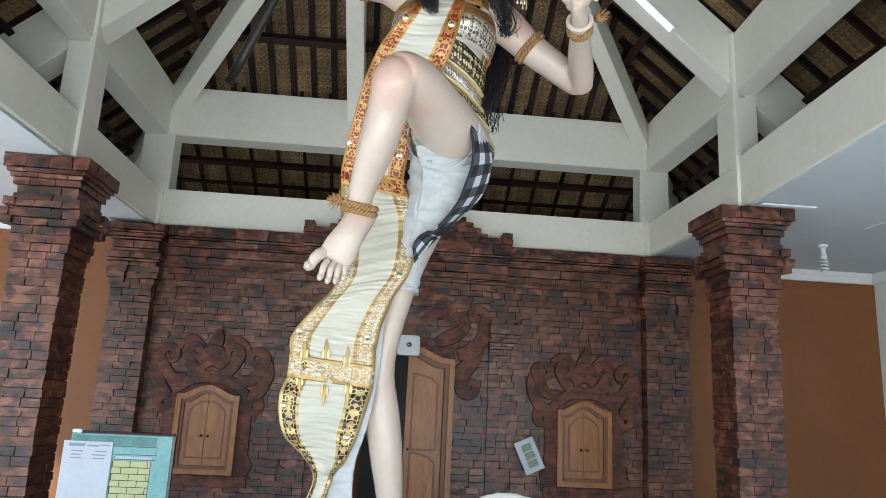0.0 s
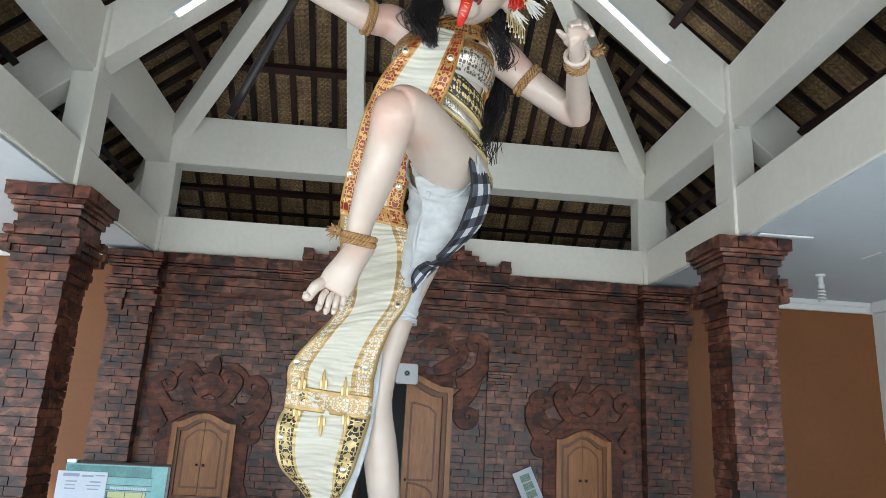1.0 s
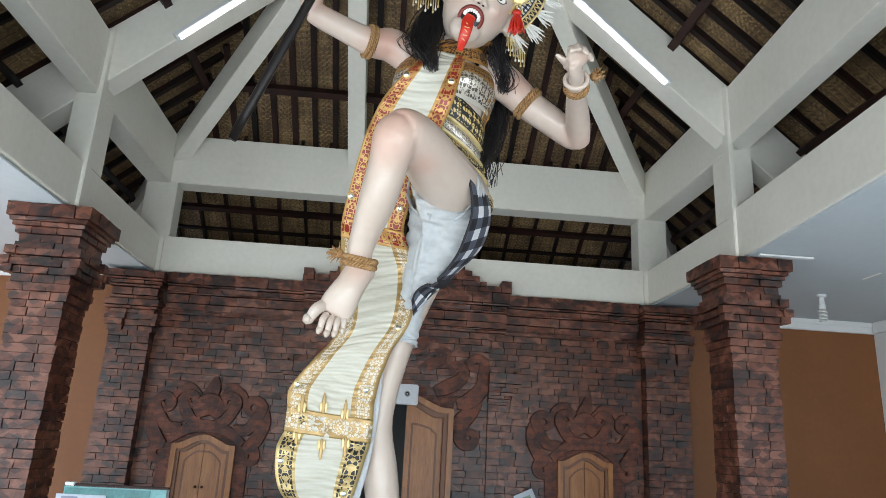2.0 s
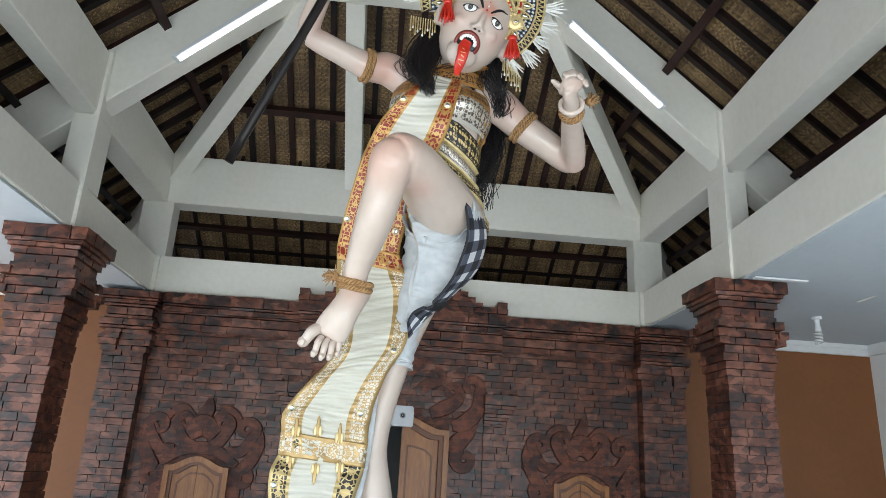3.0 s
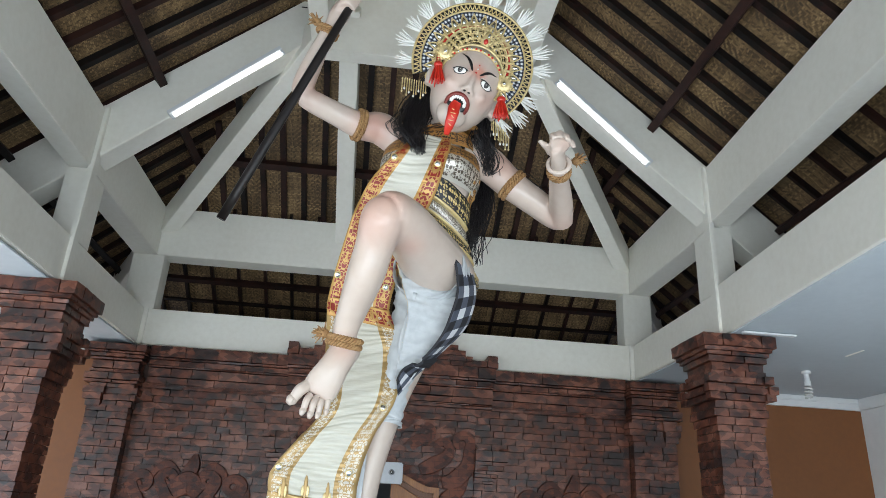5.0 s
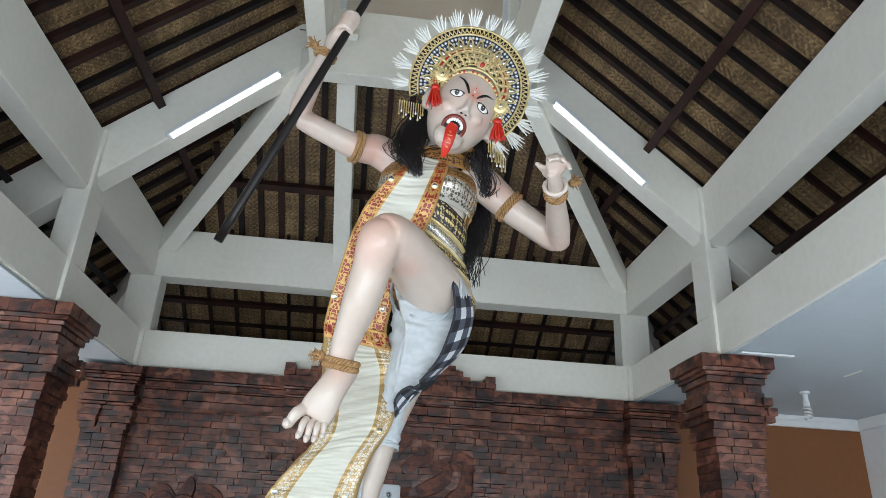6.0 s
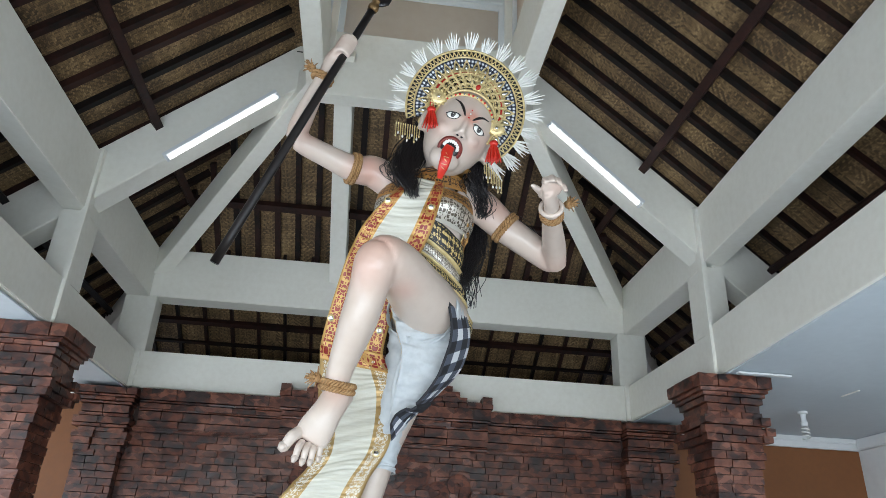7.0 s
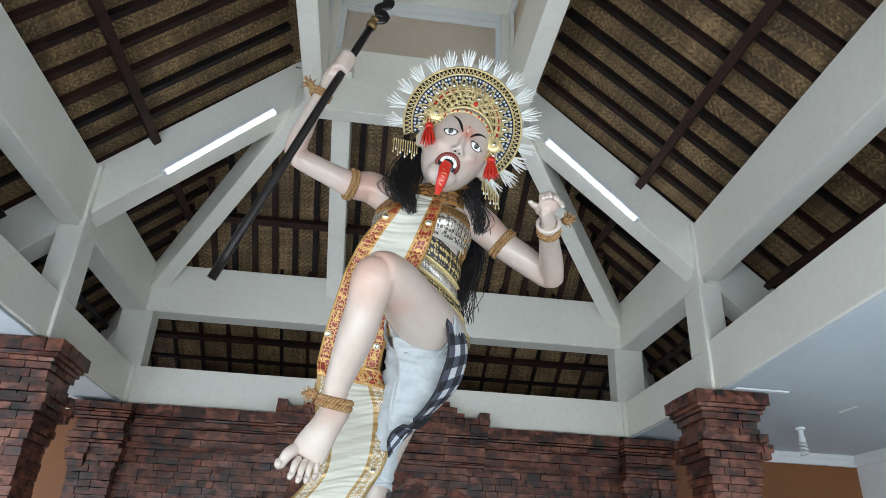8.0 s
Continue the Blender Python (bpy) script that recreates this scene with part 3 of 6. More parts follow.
def ball(bm, c, r, mi=0, rot=None, seg=20, rows=14):
    """An ellipsoid of half axes r about c."""
    M = Matrix.Translation(c) @ (rot.to_4x4() if rot else Matrix()) @ Matrix.Diagonal((*r, 1))
    top = bm.verts.new(M @ Vector((0, 0, 1)))
    bot = bm.verts.new(M @ Vector((0, 0, -1)))
    rings = []
    for i in range(1, rows):
        a = math.pi * i / rows
        rings.append([bm.verts.new(M @ Vector((math.sin(a) * math.cos(2 * math.pi * k / seg), math.sin(a) * math.sin(2 * math.pi * k / seg), math.cos(a)))) for k in range(seg)])
    fs = []
    for k in range(seg):
        fs.append(bm.faces.new((top, rings[0][k], rings[0][(k + 1) % seg])))
        fs.append(bm.faces.new((bot, rings[-1][(k + 1) % seg], rings[-1][k])))
        for i in range(rows - 2):
            fs.append(bm.faces.new((rings[i][k], rings[i + 1][k], rings[i + 1][(k + 1) % seg], rings[i][(k + 1) % seg])))
    for f in fs:
        f.material_index, f.smooth = mi, True
    return fs


# head frame: x to the figure's picture side, y to the back, z to the crown
HEAD_AT = Vector((0.170, -4.274, 3.897))
HEAD_R = Euler((radians(22), 0, 0)).to_matrix() @ Euler((0, radians(23), 0)).to_matrix()
HAX = (0.186, 0.205, 0.268)


def head(x, y, z):
    return HEAD_AT + HEAD_R @ Vector((x, y, z))


def on_face(x, z, out=0.0):
    """A point of the face at x, z, lifted off it by out."""
    k = max(0.0, 1 - (x / HAX[0]) ** 2 - (z / HAX[2]) ** 2)
    return head(x, -HAX[1] * math.sqrt(k) - out, z)


# bare body, fused into one skin
raw = bmesh.new()
limb(raw, [(0.08, -3.84, 2.64, 0.15, 0.15), (0.08, -3.87, 2.85, 0.215, 0.18), (0.05, -3.91, 3.10, 0.185, 0.15), (0.03, -3.96, 3.30, 0.215, 0.16), (0.02, -4.0, 3.47, 0.265, 0.175), (0.03, -4.03, 3.60, 0.25, 0.14), (0.06, -4.08, 3.70, 0.12, 0.10), (0.11, -4.15, 3.80, 0.095, 0.095)], 30, 24)
# arm that lifts the spear
limb(raw, [(-0.194, -4.03, 3.666, 0.1, 0.1), (-0.302, -4.06, 3.709, 0.095, 0.095), (-0.409, -4.1, 3.69, 0.080, 0.080), (-0.557, -4.17, 3.712, 0.067, 0.067), (-0.671, -4.23, 3.73, 0.063, 0.063), (-0.738, -4.25, 3.752, 0.055, 0.055)], 24, 18)
limb(raw, [(-0.742, -4.25, 3.75, 0.056, 0.056), (-0.735, -4.28, 3.805, 0.061, 0.061), (-0.696, -4.34, 3.898, 0.056, 0.056), (-0.646, -4.4, 4.011, 0.045, 0.045), (-0.605, -4.43, 4.1, 0.042, 0.040)], 20, 18)
limb(raw, [(-0.605, -4.43, 4.1, 0.042, 0.040), (-0.578, -4.445, 4.155, 0.056, 0.046), (-0.553, -4.455, 4.205, 0.054, 0.05), (-0.54, -4.455, 4.225, 0.04, 0.04)], 12, 16)
for i in range(4):
    o = Vector((0.39, -0.15, 0.91)) * ((i - 1.5) * 0.031) + Vector((-0.004, 0, 0.012))
    limb(raw, [(*(Vector(q) + o), r, r) for q, r in (((-0.568, -4.465, 4.205), 0.020), ((-0.535, -4.538, 4.215), 0.018), ((-0.490, -4.550, 4.205), 0.016), ((-0.462, -4.512, 4.190), 0.013))], 12, 10)
limb(raw, [(-0.585, -4.44, 4.15, 0.022, 0.022), (-0.545, -4.485, 4.165, 0.018, 0.018), (-0.505, -4.51, 4.19, 0.013, 0.013)], 8, 10)
# arm with the open claw
limb(raw, [(0.21, -4.03, 3.615, 0.105, 0.10), (0.339, -4.04, 3.562, 0.105, 0.10), (0.484, -4.05, 3.43, 0.088, 0.088), (0.626, -4.03, 3.346, 0.082, 0.082), (0.76, -3.99, 3.28, 0.075, 0.075), (0.80, -4.0, 3.255, 0.062, 0.062)], 24, 18)
limb(raw, [(0.803, -3.99, 3.25, 0.064, 0.064), (0.759, -4.13, 3.287, 0.068, 0.068), (0.704, -4.3, 3.306, 0.059, 0.059), (0.653, -4.47, 3.305, 0.047, 0.047), (0.629, -4.56, 3.30, 0.044, 0.040)], 20, 18)
limb(raw, [(0.632, -4.55, 3.299, 0.044, 0.042), (0.600, -4.65, 3.308, 0.058, 0.032), (0.582, -4.71, 3.317, 0.052, 0.026)], 10, 16)
for a, b, c in (((0.565, -4.63, 3.320), (0.520, -4.69, 3.330), (0.488, -4.725, 3.328)), ((0.557, -4.71, 3.318), (0.540, -4.77, 3.338), (0.538, -4.805, 3.300)), ((0.578, -4.72, 3.324), (0.572, -4.785, 3.345), (0.573, -4.82, 3.300)), ((0.601, -4.71, 3.320), (0.608, -4.775, 3.338), (0.612, -4.805, 3.292)), ((0.620, -4.69, 3.315), (0.640, -4.745, 3.328), (0.646, -4.765, 3.284))):
    mid = (Vector(a) + Vector(b)) / 2 + Vector((0, 0, 0.006))
    limb(raw, [(*a, 0.019, 0.019), (*mid, 0.0165, 0.0165), (*b, 0.0175, 0.0175), (*c, 0.0125, 0.0125)], 12, 10)
# raised leg and bare foot
limb(raw, [(0.132, -3.9, 2.865, 0.19, 0.19), (0.058, -4.08, 2.895, 0.170, 0.172), (-0.035, -4.28, 2.918, 0.146, 0.15), (-0.117, -4.45, 2.938, 0.128, 0.132), (-0.188, -4.575, 2.938, 0.112, 0.112), (-0.22, -4.62, 2.915, 0.092, 0.095)], 26, 22)
limb(raw, [(-0.206, -4.6, 2.955, 0.085, 0.085), (-0.232, -4.6, 2.895, 0.104, 0.098), (-0.256, -4.52, 2.792, 0.094, 0.098), (-0.291, -4.45, 2.655, 0.090, 0.102), (-0.333, -4.37, 2.525, 0.074, 0.084), (-0.360, -4.32, 2.43, 0.062, 0.068), (-0.365, -4.29, 2.365, 0.062, 0.068)], 28, 22)
limb(raw, [(-0.322, -4.225, 2.318, 0.05, 0.05), (-0.352, -4.265, 2.335, 0.070, 0.072), (-0.394, -4.29, 2.255, 0.073, 0.066), (-0.437, -4.285, 2.172, 0.086, 0.050), (-0.465, -4.28, 2.112, 0.082, 0.032)], 18, 20)
toes = [((-0.512, -4.290, 2.152), (-0.574, -4.31, 2.078), 0.0275), ((-0.494, -4.285, 2.108), (-0.517, -4.315, 2.030), 0.0165), ((-0.464, -4.28, 2.098), (-0.481, -4.31, 2.018), 0.0160), ((-0.434, -4.275, 2.098), (-0.447, -4.30, 2.020), 0.0155), ((-0.405, -4.27, 2.108), (-0.412, -4.29, 2.038), 0.0145)]
# standing leg
limb(raw, [(0.018, -3.80, 2.60, 0.14, 0.15), (-0.088, -3.78, 2.259, 0.098, 0.115), (-0.150, -3.76, 2.024, 0.083, 0.095), (-0.200, -3.75, 1.777, 0.075, 0.085), (-0.212, -3.73, 1.604, 0.077, 0.088), (-0.186, -3.71, 1.408, 0.091, 0.10), (-0.156, -3.70, 1.22, 0.087, 0.095), (-0.124, -3.69, 1.0, 0.070, 0.072), (-0.115, -3.69, 0.84, 0.062, 0.065), (-0.12, -3.72, 0.75, 0.07, 0.08)], 40, 22)
limb(raw, [(-0.11, -3.64, 0.765, 0.06, 0.05), (-0.13, -3.75, 0.78, 0.075, 0.06), (-0.16, -3.88, 0.755, 0.085, 0.04), (-0.175, -3.95, 0.745, 0.07, 0.025)], 14, 16)
# head, ears, nose, brow ridge
ball(raw, HEAD_AT, HAX, 0, HEAD_R, 32, 24)
ball(raw, head(-0.004, -0.130, -0.200), (0.088, 0.068, 0.072), 0, HEAD_R)
for sx in (-1, 1):
    ball(raw, head(sx * 0.078, -0.150, -0.045), (0.05, 0.04, 0.04), 0, HEAD_R)
    limb(raw, [(*head(sx * 0.195, 0.01, 0.03), 0.02, 0.04), (*head(sx * 0.215, 0.0, -0.02), 0.022, 0.05), (*head(sx * 0.205, -0.01, -0.09), 0.018, 0.035)], 8, 12)
    ball(raw, on_face(0.012 + sx * 0.026, -0.058, 0.006), (0.017, 0.020, 0.014), 0, HEAD_R)
limb(raw, [(*on_face(0.010, 0.045, -0.008), 0.014, 0.016), (*on_face(0.011, 0.0, 0.008), 0.015, 0.02), (*on_face(0.012, -0.050, 0.022), 0.021, 0.021)], 10, 14)
me = bpy.data.meshes.new("raw")
raw.to_mesh(me)
raw.free()
tmp = new("raw_figure", me)
md = tmp.modifiers.new("fuse", 'REMESH')
md.mode, md.voxel_size = 'VOXEL', 0.0095
sm = tmp.modifiers.new("soft", 'SMOOTH')
sm.factor, sm.iterations = 0.5, 5
fused = bpy.data.meshes.new_from_object(tmp.evaluated_get(bpy.context.evaluated_depsgraph_get()))
bpy.data.objects.remove(tmp)
fused.materials.clear()
sb.from_mesh(fused)
bpy.data.meshes.remove(fused)
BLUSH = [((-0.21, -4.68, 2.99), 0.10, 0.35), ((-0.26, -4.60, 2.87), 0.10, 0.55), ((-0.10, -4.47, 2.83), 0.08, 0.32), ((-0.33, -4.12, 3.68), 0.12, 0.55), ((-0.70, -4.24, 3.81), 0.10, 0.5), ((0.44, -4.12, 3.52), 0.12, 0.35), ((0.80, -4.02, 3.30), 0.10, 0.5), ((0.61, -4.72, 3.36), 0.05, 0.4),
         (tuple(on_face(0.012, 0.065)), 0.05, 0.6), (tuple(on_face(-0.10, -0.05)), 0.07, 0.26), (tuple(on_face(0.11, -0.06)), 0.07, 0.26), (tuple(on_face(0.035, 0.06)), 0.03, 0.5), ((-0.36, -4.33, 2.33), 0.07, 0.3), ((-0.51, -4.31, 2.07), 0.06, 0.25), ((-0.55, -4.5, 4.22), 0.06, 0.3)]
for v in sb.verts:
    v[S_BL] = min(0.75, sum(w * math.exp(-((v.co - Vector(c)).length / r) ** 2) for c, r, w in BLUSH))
for f in sb.faces:
    f.smooth, f.material_index = True, 0


for a, b, r in toes:
    a, b = Vector(a), Vector(b)
    knuckle = a.lerp(b, 0.45) + Vector((0, -0.016, 0.006))
    limb(sb, [(*a, r * 1.05, r * 1.05), (*knuckle, r * 1.02, r * 1.02), (*a.lerp(b, 0.82), r * 0.88, r * 0.86), (*b, r * 0.95, r * 0.9), (*b.lerp(a, -0.22), r * 0.5, r * 0.5)], 16, 14)
    ball(sb, b + Vector((-0.1 * r, -r * 0.78, -0.1 * r)), (r * 0.58, r * 0.20, r * 0.55), 0, None, 10, 8)


def disc(c, nrm, r, mi, thick=0.006, seg=16, up=(0, 0, 1), sx=1.0):
    """A small rounded disc that faces along nrm."""
    rot = Vector(nrm).to_track_quat('Z', 'Y').to_matrix()
    ball(sb, c, (r * sx, r, thick), mi, rot, seg, 8)


FWD = HEAD_R @ Vector((0, -1, 0))
# eyes, brows, forehead dot
for cx, cz, sl in ((-0.074, 0.026, -0.18), (0.090, 0.020, 0.18)):
    # last row: a tiny white ball, a glint painted onto the pupil
    rows = ((0.040, 0.0215, 14, 0.004, 0), (0.0355, 0.0180, 13, 0.0075, 0), (0.0165, 0.0160, 14, 0.0105, 0.002), (0.0130, 0.0128, 20, 0.0125, 0.002), (0.006, 0.006, 14, 0.0145, 0), (0.0025, 0.0025, 13, 0.017, 0.004))
    for rx, rz, mi, out, dz in rows:
        rot = HEAD_R @ Euler((0, sl, 0)).to_matrix() @ Euler((0, 0, (0.45 if cx > 0 else -0.45))).to_matrix()
        ball(sb, on_face(cx, cz + dz, out - 0.002), (rx, 0.006, rz), mi, rot, 22, 12)
    limb(sb, [(*on_face(cx + 0.043 * math.cos(a), cz + 0.021 * math.sin(a) - math.tan(sl) * 0.043 * math.cos(a), 0.010), 0.0045, 0.006) for a in (0.15, 0.6, 1.1, 1.57, 2.04, 2.54, 2.99)], 16, 8, 0)
    limb(sb, [(*on_face(cx + 0.040 * math.cos(a), cz + 0.0165 * math.sin(a) - math.tan(sl) * 0.040 * math.cos(a), 0.0125), 0.0022, 0.004) for a in (0.15, 0.6, 1.1, 1.57, 2.04, 2.54, 2.99)], 16, 8, 14)
for pts in (((-0.014, 0.054, 0.0045), (-0.040, 0.088, 0.0085), (-0.070, 0.114, 0.0065), (-0.104, 0.126, 0.002)), ((0.036, 0.050, 0.0045), (0.060, 0.080, 0.0085), (0.086, 0.098, 0.0065), (0.120, 0.104, 0.002))):
    limb(sb, [(*on_face(x, z, 0.003), r, r * 0.7) for x, z, r in pts], 16, 8, 14)
for x, z, r, mi in ((0.010, 0.076, 0.005, 13), (0.010, 0.052, 0.006, 11), (0.008, 0.100, 0.004, 11)):
    disc(on_face(x, z, 0.002), FWD, r, mi)
for sx in (-1, 1):
    ball(sb, on_face(0.012 + sx * 0.013, -0.066, 0.017), (0.008, 0.006, 0.005), 14, HEAD_R, 10, 6)


# mouth: dark cavity, lips, two rows of teeth with fangs, tongue
def mouth_at(a, k, out):
    x, z = -0.002 + 0.058 * k * math.cos(a), -0.143 + 0.052 * k * math.sin(a)
    return on_face(x, z, out)


limb(sb, [(*mouth_at(2 * math.pi * i / 28, 1.0, 0.010), 0.013, 0.013) for i in range(29)], 56, 12, 12, caps=False, ref=tuple(FWD))
ball(sb, on_face(-0.003, -0.143, 0.004), (0.054, 0.012, 0.050), 14, HEAD_R)
for i in range(9):
    a = math.pi * (0.10 + 0.80 * i / 8)
    fang = i in (1, 7)
    ball(sb, mouth_at(a, 0.76, 0.016), (0.0078 if not fang else 0.0085, 0.007, 0.016 if not fang else 0.029), 13, HEAD_R, 10, 8)
for i in range(7):
    a = -math.pi * (0.12 + 0.76 * i / 6)
    if abs(i - 3) > 0:
        ball(sb, mouth_at(a, 0.74, 0.012), (0.007, 0.006, 0.013), 13, HEAD_R, 10, 8)
tongue = [on_face(-0.006, -0.135, 0.012), on_face(-0.006, -0.172, 0.045), head(0.004, -0.222, -0.215), head(0.014, -0.212, -0.268), head(0.024, -0.182, -0.318)]
limb(sb, [(*p, r, r * 0.42) for p, r in zip(tongue, (0.026, 0.032, 0.030, 0.026, 0.014))], 24, 14, 11, ref=tuple(FWD))
for i in range(5):
    c = spline([tuple(p) for p in tongue], 20)[7 + 2 * i]
    w = 0.010 + 0.004 * (i % 2)
    limb(sb, [(*(Vector(c) + FWD * 0.0135 + HEAD_R @ Vector((-w, 0, 0.004 * (-1) ** i))), 0.0022, 0.0022), (*(Vector(c) + FWD * 0.0135 + HEAD_R @ Vector((w, 0, -0.003 * (-1) ** i))), 0.0022, 0.0022)], 4, 6, 9)


# ---- crown ----
FC = (-0.030, 0.150)


def fan(a, r, y=0.03):
    return head(FC[0] + r * math.sin(a), y, FC[1] + r * math.cos(a))


A0, A1 = radians(-128), radians(128)


def fan_band(r0, r1, y0, y1, mi, n=72, thick=0.012, vs=0.34):
    """A flat arched band of the crown between two radii."""
    rows = []
    for i in range(n + 1):
        a = A0 + (A1 - A0) * i / n
        rows.append([sb.verts.new(fan(a, r, y)) for r, y in ((r0, y0), (r1, y1), (r1, y1 + thick), (r0, y0 + thick))])
    for i in range(n):
        for k in range(4):
            f = sb.faces.new((rows[i][k], rows[i][(k + 1) % 4], rows[i + 1][(k + 1) % 4], rows[i + 1][k]))
            f.material_index = mi
            if k == 0:
                w = abs(r1 - r0)
                v0, v1 = (i / n * (A1 - A0) * vs / w, (i + 1) / n * (A1 - A0) * vs / w)
                uvs = ((0, v0), (1, v0), (1, v1), (0, v1))
                if mi == 18:
                    uvs = tuple((u * w, v * w) for u, v in uvs)
                for lp, q in zip(f.loops, uvs):
                    lp[S_UV].uv = q
    for e in (0, n):
        sb.faces.new(rows[e]).material_index = mi


def fan_ring(r, y, thick, mi=9):
    limb(sb, [(*fan(A0 + (A1 - A0) * i / 40, r, y), thick, thick) for i in range(41)], 90, 8, mi)


fan_band(0.302, 0.345, 0.020, 0.030, 14)
fan_band(0.215, 0.302, 0.012, 0.022, 18)
fan_band(0.185, 0.218, -0.025, 0.006, 11)
fan_band(0.085, 0.187, -0.075, -0.022, 16)
for r, y, k in ((0.347, 0.024, 0.0065), (0.302, 0.012, 0.006), (0.217, 0.000, 0.0065), (0.186, -0.026, 0.005)):
    fan_ring(r, y, k)
# gilt zigzag on the dark rim
zig = 58
for i in range(zig):
    a, m, b = (A0 + (A1 - A0) * (i + k) / zig for k in (0.0, 0.5, 1.0))
    for q, w in ((0.0, 0.0034), (0.5, 0.0022)):
        lo, hi = 0.305 + 0.012 * q, 0.342
        limb(sb, [(*fan(a, hi, 0.019), w, w), (*fan(m, lo, 0.012), w, w), (*fan(b, hi, 0.019), w, w)], 4, 5, 9)
# pointed leaves with mirrors between the rings, small leaves between them
for i in range(19):
    a = A0 + (A1 - A0) * (i + 0.5) / 19
    rot = HEAD_R @ Euler((0, a, 0)).to_matrix()
    for w, top, k in ((0.095, 0.286, 0.0042), (0.055, 0.262, 0.003)):
        tip = fan(a, top, 0.006)
        for sgn in (-1, 1):
            limb(sb, [(*fan(a + sgn * w, 0.219, 0.004), k, k), (*fan(a + sgn * w * 0.62, 0.250 if top > 0.27 else 0.238, 0.004), k, k), (*tip, k * 0.6, k * 0.6)], 8, 6, 9)
    ball(sb, fan(a, 0.243, 0.004), (0.0115, 0.006, 0.021), 19, rot, 6, 6)
    ball(sb, fan(a, 0.276, 0.006), (0.005, 0.004, 0.010), 9, rot, 8, 6)
    c = fan(a + (A1 - A0) / 38, 0.228, 0.004)
    ball(sb, c, (0.007, 0.005, 0.012), 9, rot, 8, 6)
# scrolled gilt over the brow: two staggered rows of curls with a leaf in each
for row, (rad, y0, count, size) in enumerate(((0.168, -0.046, 17, 0.022), (0.128, -0.072, 15, 0.021), (0.098, -0.090, 13, 0.017))):
    for i in range(count):
        a = radians(-104) + radians(208) * (i + 0.5 * (row % 2)) / (count - 1)
        turn = HEAD_R @ Euler((0, a, 0)).to_matrix()
        c = fan(a, rad, y0)
        for sgn in (-1, 1):
            pts = []
            for k in range(9):
                w, rr = k / 8 * 5.2, size * (1 - k / 11)
                pts.append((*(c + turn @ Vector((sgn * (size * 0.55 + rr * math.cos(w)), -0.004, rr * math.sin(w) + 0.004))), 0.0042, 0.0048))
            limb(sb, pts, 16, 6, 9)
        ball(sb, c + turn @ Vector((0, -0.005, size * 1.5)), (0.0085, 0.008, 0.017), 9, turn, 8, 6)
        if row == 1 and i % 2:
            disc(c + turn @ Vector((0, -0.008, 0.0)), FWD, 0.008, 19 if i % 4 == 1 else 11, 0.006, 10)
# tall gilt crest in the middle of the brow
for q, (dz, w, h) in enumerate(((0.0, 0.030, 0.034), (0.045, 0.022, 0.030), (0.085, 0.013, 0.026))):
    ball(sb, fan(0.06, 0.110 + dz, -0.092 + dz * 0.55), (w, 0.008, h), 9, HEAD_R, 12, 8)
    ball(sb, fan(0.06, 0.110 + dz, -0.100 + dz * 0.55), (w * 0.45, 0.008, h * 0.5), 19 if q else 11, HEAD_R, 8, 6)
# brow band that follows the forehead
brow = []
for i in range(25):
    a = radians(-100) + radians(200) * i / 24
    x, z = 0.176 * math.sin(a), 0.02 + 0.165 * math.cos(a) ** 0.8 if math.cos(a) > 0 else 0.02 + 0.12 * math.cos(a)
    brow.append((*on_face(x * 0.99, z, 0.010), 0.009, 0.006))
limb(sb, brow, 60, 10, 9, ref=tuple(FWD))
limb(sb, [(*(Vector(b[:3]) + HEAD_R @ Vector((0, 0.012, 0.030))), 0.008, 0.006) for b in brow], 60, 10, 9, ref=tuple(FWD))
for i in range(3, 22):
    disc(Vector(brow[i][:3]) + FWD * 0.008, FWD, 0.0065, 11 if i % 3 else 19)
